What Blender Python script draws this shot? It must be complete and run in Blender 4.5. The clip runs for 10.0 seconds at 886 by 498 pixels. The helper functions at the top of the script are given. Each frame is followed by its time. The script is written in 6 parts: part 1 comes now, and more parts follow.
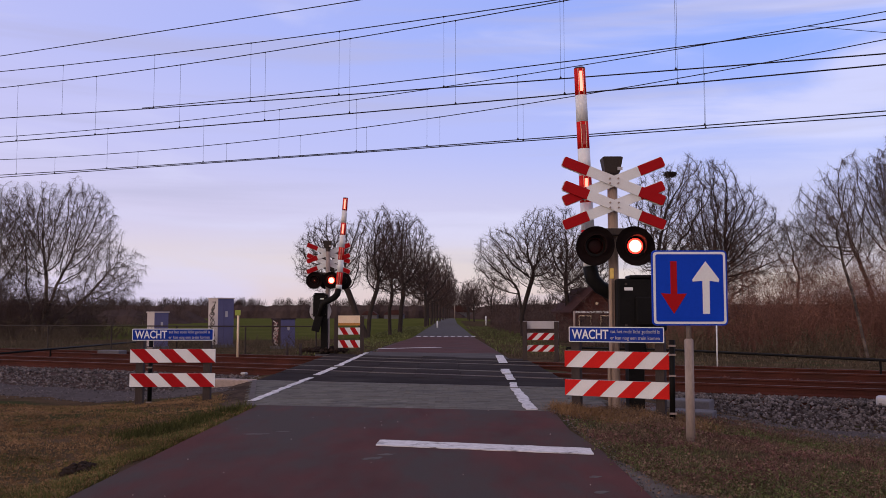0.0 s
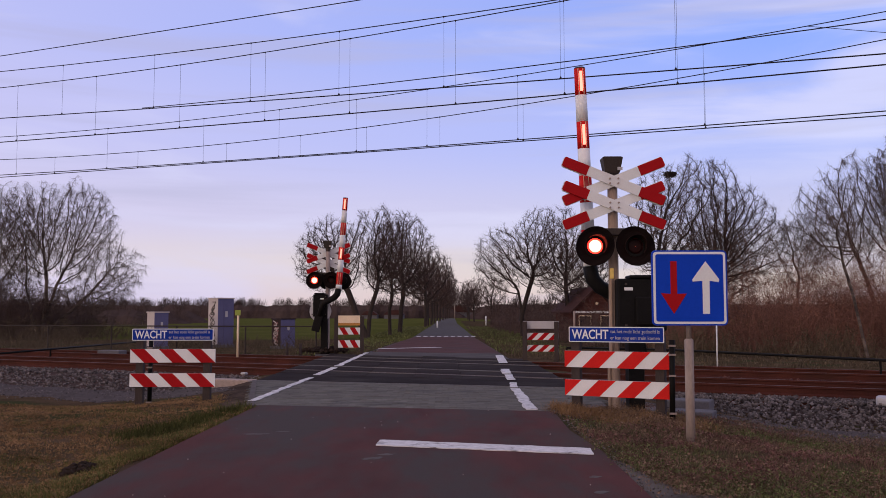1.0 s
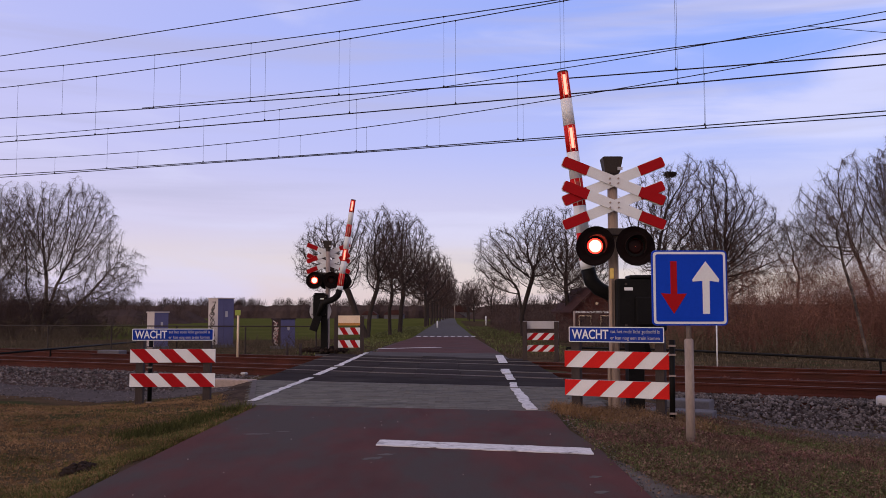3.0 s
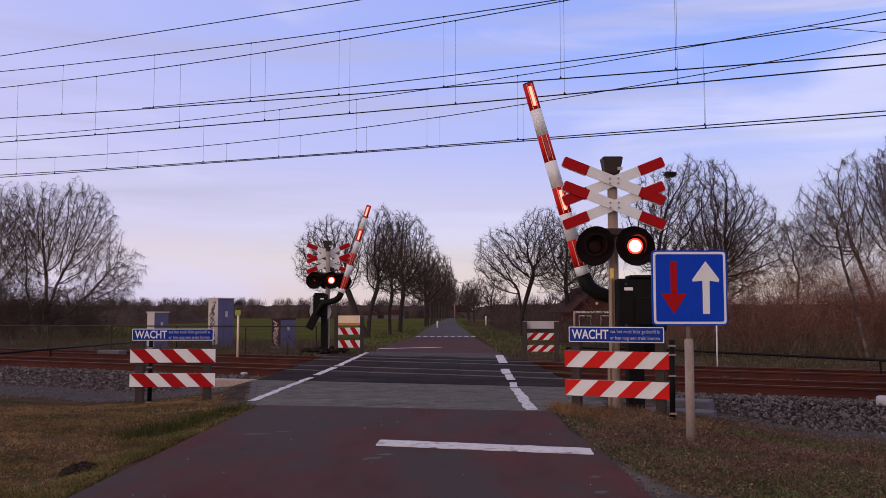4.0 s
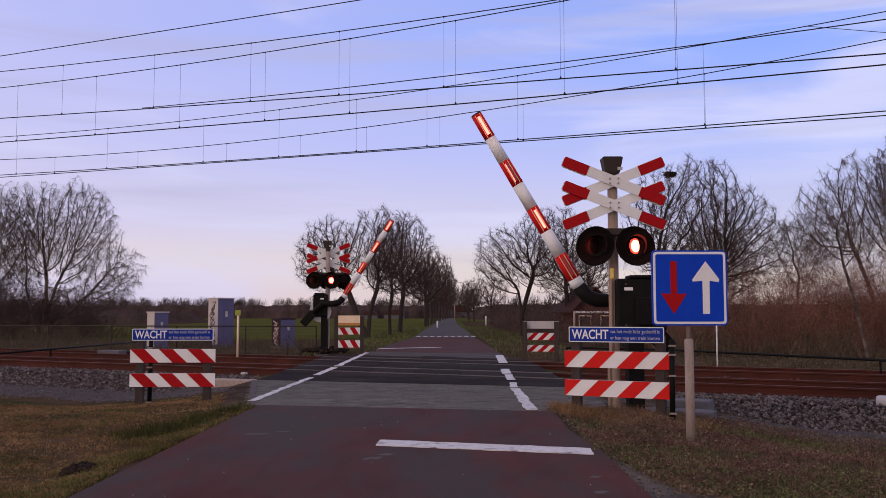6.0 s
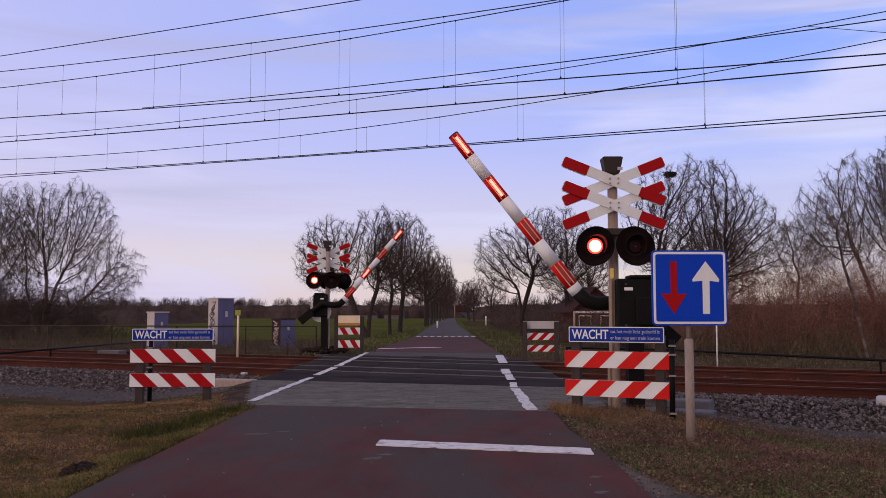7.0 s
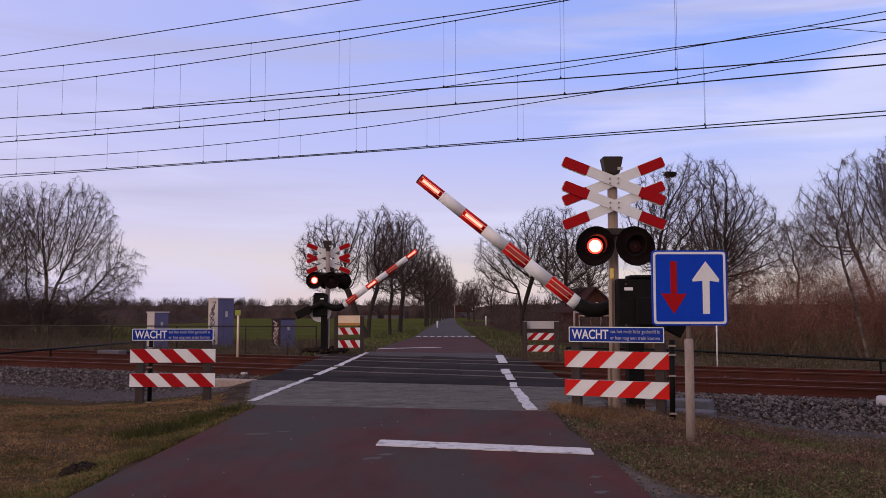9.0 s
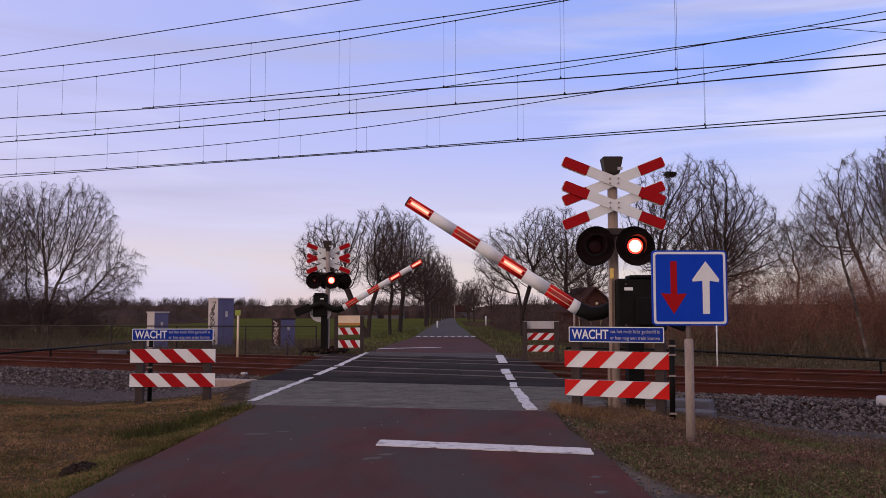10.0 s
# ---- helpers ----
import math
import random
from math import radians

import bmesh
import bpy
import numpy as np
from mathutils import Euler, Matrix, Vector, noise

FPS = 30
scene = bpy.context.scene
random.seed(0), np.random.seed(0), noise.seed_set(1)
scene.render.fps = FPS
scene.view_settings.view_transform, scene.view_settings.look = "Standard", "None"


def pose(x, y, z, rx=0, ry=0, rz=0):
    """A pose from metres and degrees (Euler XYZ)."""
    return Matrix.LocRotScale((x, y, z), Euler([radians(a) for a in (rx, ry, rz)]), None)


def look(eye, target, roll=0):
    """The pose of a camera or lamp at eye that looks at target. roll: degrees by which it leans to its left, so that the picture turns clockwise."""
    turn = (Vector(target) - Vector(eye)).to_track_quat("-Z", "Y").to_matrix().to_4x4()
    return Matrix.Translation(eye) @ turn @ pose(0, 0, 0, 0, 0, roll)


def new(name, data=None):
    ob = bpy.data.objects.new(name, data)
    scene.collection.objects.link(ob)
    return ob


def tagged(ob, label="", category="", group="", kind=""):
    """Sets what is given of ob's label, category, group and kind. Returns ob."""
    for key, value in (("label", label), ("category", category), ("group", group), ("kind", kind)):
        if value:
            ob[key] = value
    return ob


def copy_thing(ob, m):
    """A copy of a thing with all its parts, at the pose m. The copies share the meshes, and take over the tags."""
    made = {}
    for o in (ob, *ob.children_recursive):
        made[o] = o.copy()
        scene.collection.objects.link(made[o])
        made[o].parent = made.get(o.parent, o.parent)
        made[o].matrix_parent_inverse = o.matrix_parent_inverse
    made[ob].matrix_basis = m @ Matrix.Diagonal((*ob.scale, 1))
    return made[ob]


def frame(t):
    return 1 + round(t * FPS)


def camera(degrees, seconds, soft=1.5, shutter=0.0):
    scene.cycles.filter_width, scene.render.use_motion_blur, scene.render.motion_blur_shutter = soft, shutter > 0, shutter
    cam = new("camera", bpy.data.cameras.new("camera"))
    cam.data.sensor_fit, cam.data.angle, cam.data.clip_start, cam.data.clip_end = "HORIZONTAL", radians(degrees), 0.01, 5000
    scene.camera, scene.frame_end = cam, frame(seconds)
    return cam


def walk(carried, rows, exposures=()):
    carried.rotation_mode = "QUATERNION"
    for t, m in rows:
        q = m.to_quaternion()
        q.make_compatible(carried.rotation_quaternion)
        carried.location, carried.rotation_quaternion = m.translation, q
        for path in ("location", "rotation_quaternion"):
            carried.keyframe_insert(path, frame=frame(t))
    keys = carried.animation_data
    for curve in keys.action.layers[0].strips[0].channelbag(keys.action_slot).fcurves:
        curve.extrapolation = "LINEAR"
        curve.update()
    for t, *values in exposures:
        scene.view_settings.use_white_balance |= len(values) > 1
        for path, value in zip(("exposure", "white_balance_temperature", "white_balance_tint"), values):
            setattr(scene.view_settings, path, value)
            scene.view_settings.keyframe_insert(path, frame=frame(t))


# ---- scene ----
# The place: a level crossing of a narrow road and a double railway track at dusk.
# x to the right, y along the road, the camera stands over the origin.
cam = camera(53.07, 10.0, soft=0.85)
EYE = (0.0, 0.0, 1.28)
CAM_POSE = pose(*EYE, 90 + 4.19, 0, 0)
walk(cam, [(0.0, CAM_POSE), (10.0, CAM_POSE)])

# ---- world, sun ----
SUN_DIR = Vector((-0.80, -0.58, 0.10)).normalized()
scene.view_settings.exposure = 0.0


def build_world():
    world = bpy.data.worlds.new("dusk_sky")
    world.use_nodes = True
    scene.world = world
    nt = world.node_tree
    nt.nodes.clear()
    N, L = nt.nodes.new, nt.links.new
    out, bg = N("ShaderNodeOutputWorld"), N("ShaderNodeBackground")
    co = N("ShaderNodeTexCoord")
    sep = N("ShaderNodeSeparateXYZ")
    L(co.outputs["Generated"], sep.inputs[0])
    ramp = N("ShaderNodeValToRGB")
    ramp.color_ramp.interpolation = "EASE"
    stops = [(0.0, (0.74, 0.60, 0.60)), (0.05, (0.72, 0.63, 0.68)), (0.11, (0.54, 0.52, 0.88)),
             (0.20, (0.37, 0.44, 1.01)), (0.31, (0.23, 0.37, 1.05)), (0.5, (0.34, 0.36, 0.58)), (1.0, (0.40, 0.36, 0.40))]
    els = ramp.color_ramp.elements
    while len(els) < len(stops):
        els.new(0.5)
    for e, (p, c) in zip(els, stops):
        e.position, e.color = p, (*c, 1)
    L(sep.outputs["Z"], ramp.inputs[0])
    # afterglow towards the west, to the left of the road
    glow = N("ShaderNodeMapRange")
    glow.inputs["From Min"].default_value, glow.inputs["From Max"].default_value = 0.35, -0.75
    glow.inputs["To Min"].default_value, glow.inputs["To Max"].default_value = 0.0, 0.72
    L(sep.outputs["X"], glow.inputs["Value"])
    warm = N("ShaderNodeMix")
    warm.data_type = "RGBA"
    warm.inputs["B"].default_value = (0.82, 0.70, 0.93, 1)
    L(glow.outputs[0], warm.inputs["Factor"])
    L(ramp.outputs[0], warm.inputs["A"])
    # the setting sun's side, behind the camera
    back = N("ShaderNodeMapRange")
    back.interpolation_type = "SMOOTHSTEP"
    back.inputs["From Min"].default_value, back.inputs["From Max"].default_value = 0.15, -0.8
    back.inputs["To Max"].default_value = 0.85
    L(sep.outputs["Y"], back.inputs["Value"])
    dusk = N("ShaderNodeMix")
    dusk.data_type = "RGBA"
    dusk.inputs["B"].default_value = (1.00, 0.70, 0.62, 1)
    L(back.outputs[0], dusk.inputs["Factor"])
    L(warm.outputs["Result"], dusk.inputs["A"])
    # thin stretched cloud
    mp = N("ShaderNodeMapping")
    mp.inputs["Scale"].default_value = (1.6, 1.6, 9.0)
    mp.inputs["Rotation"].default_value = (0.0, 0.10, 0.0)
    L(co.outputs["Generated"], mp.inputs[0])
    nz = N("ShaderNodeTexNoise")
    nz.inputs["Scale"].default_value, nz.inputs["Detail"].default_value = 1.7, 7
    nz.inputs["Roughness"].default_value, nz.inputs["Distortion"].default_value = 0.5, 0.6
    L(mp.outputs[0], nz.inputs["Vector"])
    cr = N("ShaderNodeMapRange")
    cr.interpolation_type = "SMOOTHSTEP"
    cr.inputs["From Min"].default_value, cr.inputs["From Max"].default_value = 0.46, 0.70
    cr.inputs["To Max"].default_value = 0.8
    L(nz.outputs[0], cr.inputs["Value"])
    cloud = N("ShaderNodeMix")
    cloud.data_type = "RGBA"
    cloud.inputs["B"].default_value = (0.71, 0.68, 1.0, 1)
    L(cr.outputs[0], cloud.inputs["Factor"])
    L(dusk.outputs["Result"], cloud.inputs["A"])
    # dull violet streaks low over the horizon
    mp2 = N("ShaderNodeMapping")
    mp2.inputs["Scale"].default_value = (1.2, 1.2, 22.0)
    mp2.inputs["Location"].default_value = (3.1, 0.7, 0.4)
    L(co.outputs["Generated"], mp2.inputs[0])
    nz2 = N("ShaderNodeTexNoise")
    nz2.inputs["Scale"].default_value, nz2.inputs["Detail"].default_value = 1.5, 5
    L(mp2.outputs[0], nz2.inputs["Vector"])
    cr2 = N("ShaderNodeMapRange")
    cr2.interpolation_type = "SMOOTHSTEP"
    cr2.inputs["From Min"].default_value, cr2.inputs["From Max"].default_value = 0.50, 0.72
    cr2.inputs["To Max"].default_value = 0.55
    L(nz2.outputs[0], cr2.inputs["Value"])
    streak = N("ShaderNodeMix")
    streak.data_type = "RGBA"
    streak.inputs["B"].default_value = (0.50, 0.47, 0.74, 1)
    L(cr2.outputs[0], streak.inputs["Factor"])
    L(cloud.outputs["Result"], streak.inputs["A"])
    sky = N("ShaderNodeTexSky")
    sky.sky_type, sky.sun_disc = "NISHITA", False
    sky.sun_elevation = math.asin(SUN_DIR.z)
    sky.sun_rotation = math.atan2(SUN_DIR.x, SUN_DIR.y)
    add = N("ShaderNodeMix")
    add.data_type, add.blend_type = "RGBA", "ADD"
    add.inputs["Factor"].default_value = 0.05
    L(streak.outputs["Result"], add.inputs["A"])
    L(sky.outputs[0], add.inputs["B"])
    L(add.outputs["Result"], bg.inputs[0])
    bg.inputs[1].default_value = 0.86
    L(bg.outputs[0], out.inputs[0])


build_world()
sun = new("sun", bpy.data.lights.new("sun", "SUN"))
sun.data.energy, sun.data.angle, sun.data.color = 0.45, radians(10), (1.0, 0.78, 0.62)
sun.matrix_world = look(SUN_DIR * 50, (0, 0, 0))

# ---- materials ----


def mat(name, col, rough=0.7, metal=0.0, var=0.25, scale=6.0, fine=60.0, bump=0.15, dirt=None, dirt_at=0.55,
        island=0.0, rand=0.0, emit=None, power=0.0, world_space=False, stretch=(1, 1, 1), spec=None):
    """A surface with variation at two scales, optional dirt patches and fine relief."""
    m = bpy.data.materials.new(name)
    m.use_nodes = True
    nt = m.node_tree
    N, L = nt.nodes.new, nt.links.new
    bs = nt.nodes["Principled BSDF"]
    if world_space:
        vec = N("ShaderNodeNewGeometry").outputs["Position"]
    else:
        vec = N("ShaderNodeTexCoord").outputs["Object"]
    mp = N("ShaderNodeMapping")
    mp.inputs["Scale"].default_value = stretch
    L(vec, mp.inputs[0])
    a, b = N("ShaderNodeTexNoise"), N("ShaderNodeTexNoise")
    a.inputs["Scale"].default_value, a.inputs["Detail"].default_value = scale, 5
    b.inputs["Scale"].default_value, b.inputs["Detail"].default_value = fine, 3
    L(mp.outputs[0], a.inputs["Vector"])
    L(mp.outputs[0], b.inputs["Vector"])
    val = N("ShaderNodeMath")
    val.operation = "MULTIPLY_ADD"
    val.inputs[1].default_value, val.inputs[2].default_value = 0.6, 0.0
    L(a.outputs[0], val.inputs[0])
    v2 = N("ShaderNodeMath")
    v2.operation = "MULTIPLY_ADD"
    v2.inputs[1].default_value = 0.4
    L(b.outputs[0], v2.inputs[0])
    L(val.outputs[0], v2.inputs[2])
    mr = N("ShaderNodeMapRange")
    mr.inputs["From Min"].default_value, mr.inputs["From Max"].default_value = 0.3, 0.7
    mr.inputs["To Min"].default_value, mr.inputs["To Max"].default_value = 1 - var, 1 + var
    L(v2.outputs[0], mr.inputs["Value"])
    fac = mr.outputs[0]
    for amount, node, sock in ((island, "ShaderNodeNewGeometry", "Random Per Island"), (rand, "ShaderNodeObjectInfo", "Random")):
        if amount:
            r = N("ShaderNodeMapRange")
            r.inputs["To Min"].default_value, r.inputs["To Max"].default_value = 1 - amount, 1 + amount
            L(N(node).outputs[sock], r.inputs["Value"])
            mul = N("ShaderNodeMath")
            mul.operation = "MULTIPLY"
            L(fac, mul.inputs[0])
            L(r.outputs[0], mul.inputs[1])
            fac = mul.outputs[0]
    base = N("ShaderNodeMix")
    base.data_type, base.blend_type = "RGBA", "MULTIPLY"
    base.inputs["Factor"].default_value = 1.0
    base.inputs["A"].default_value = (*col, 1)
    L(fac, base.inputs["B"])
    res = base.outputs["Result"]
    if dirt:
        d = N("ShaderNodeTexNoise")
        d.inputs["Scale"].default_value, d.inputs["Detail"].default_value = scale * 0.35, 8
        d.inputs["Roughness"].default_value = 0.65
        L(mp.outputs[0], d.inputs["Vector"])
        dr = N("ShaderNodeMapRange")
        dr.interpolation_type = "SMOOTHSTEP"
        dr.inputs["From Min"].default_value, dr.inputs["From Max"].default_value = dirt_at - 0.1, dirt_at + 0.1
        L(d.outputs[0], dr.inputs["Value"])
        dm = N("ShaderNodeMix")
        dm.data_type = "RGBA"
        dm.inputs["B"].default_value = (*dirt, 1)
        L(dr.outputs[0], dm.inputs["Factor"])
        L(res, dm.inputs["A"])
        res = dm.outputs["Result"]
    L(res, bs.inputs["Base Color"])
    bs.inputs["Roughness"].default_value, bs.inputs["Metallic"].default_value = rough, metal
    bs.inputs["Specular IOR Level"].default_value = spec if spec is not None else (0.5 if rough < 0.6 else 0.15)
    if bump:
        bp = N("ShaderNodeBump")
        bp.inputs["Strength"].default_value, bp.inputs["Distance"].default_value = bump, 0.01
        L(b.outputs[0], bp.inputs["Height"])
        L(bp.outputs[0], bs.inputs["Normal"])
    if emit:
        bs.inputs["Emission Color"].default_value = (*emit, 1)
        bs.inputs["Emission Strength"].default_value = power
    return m


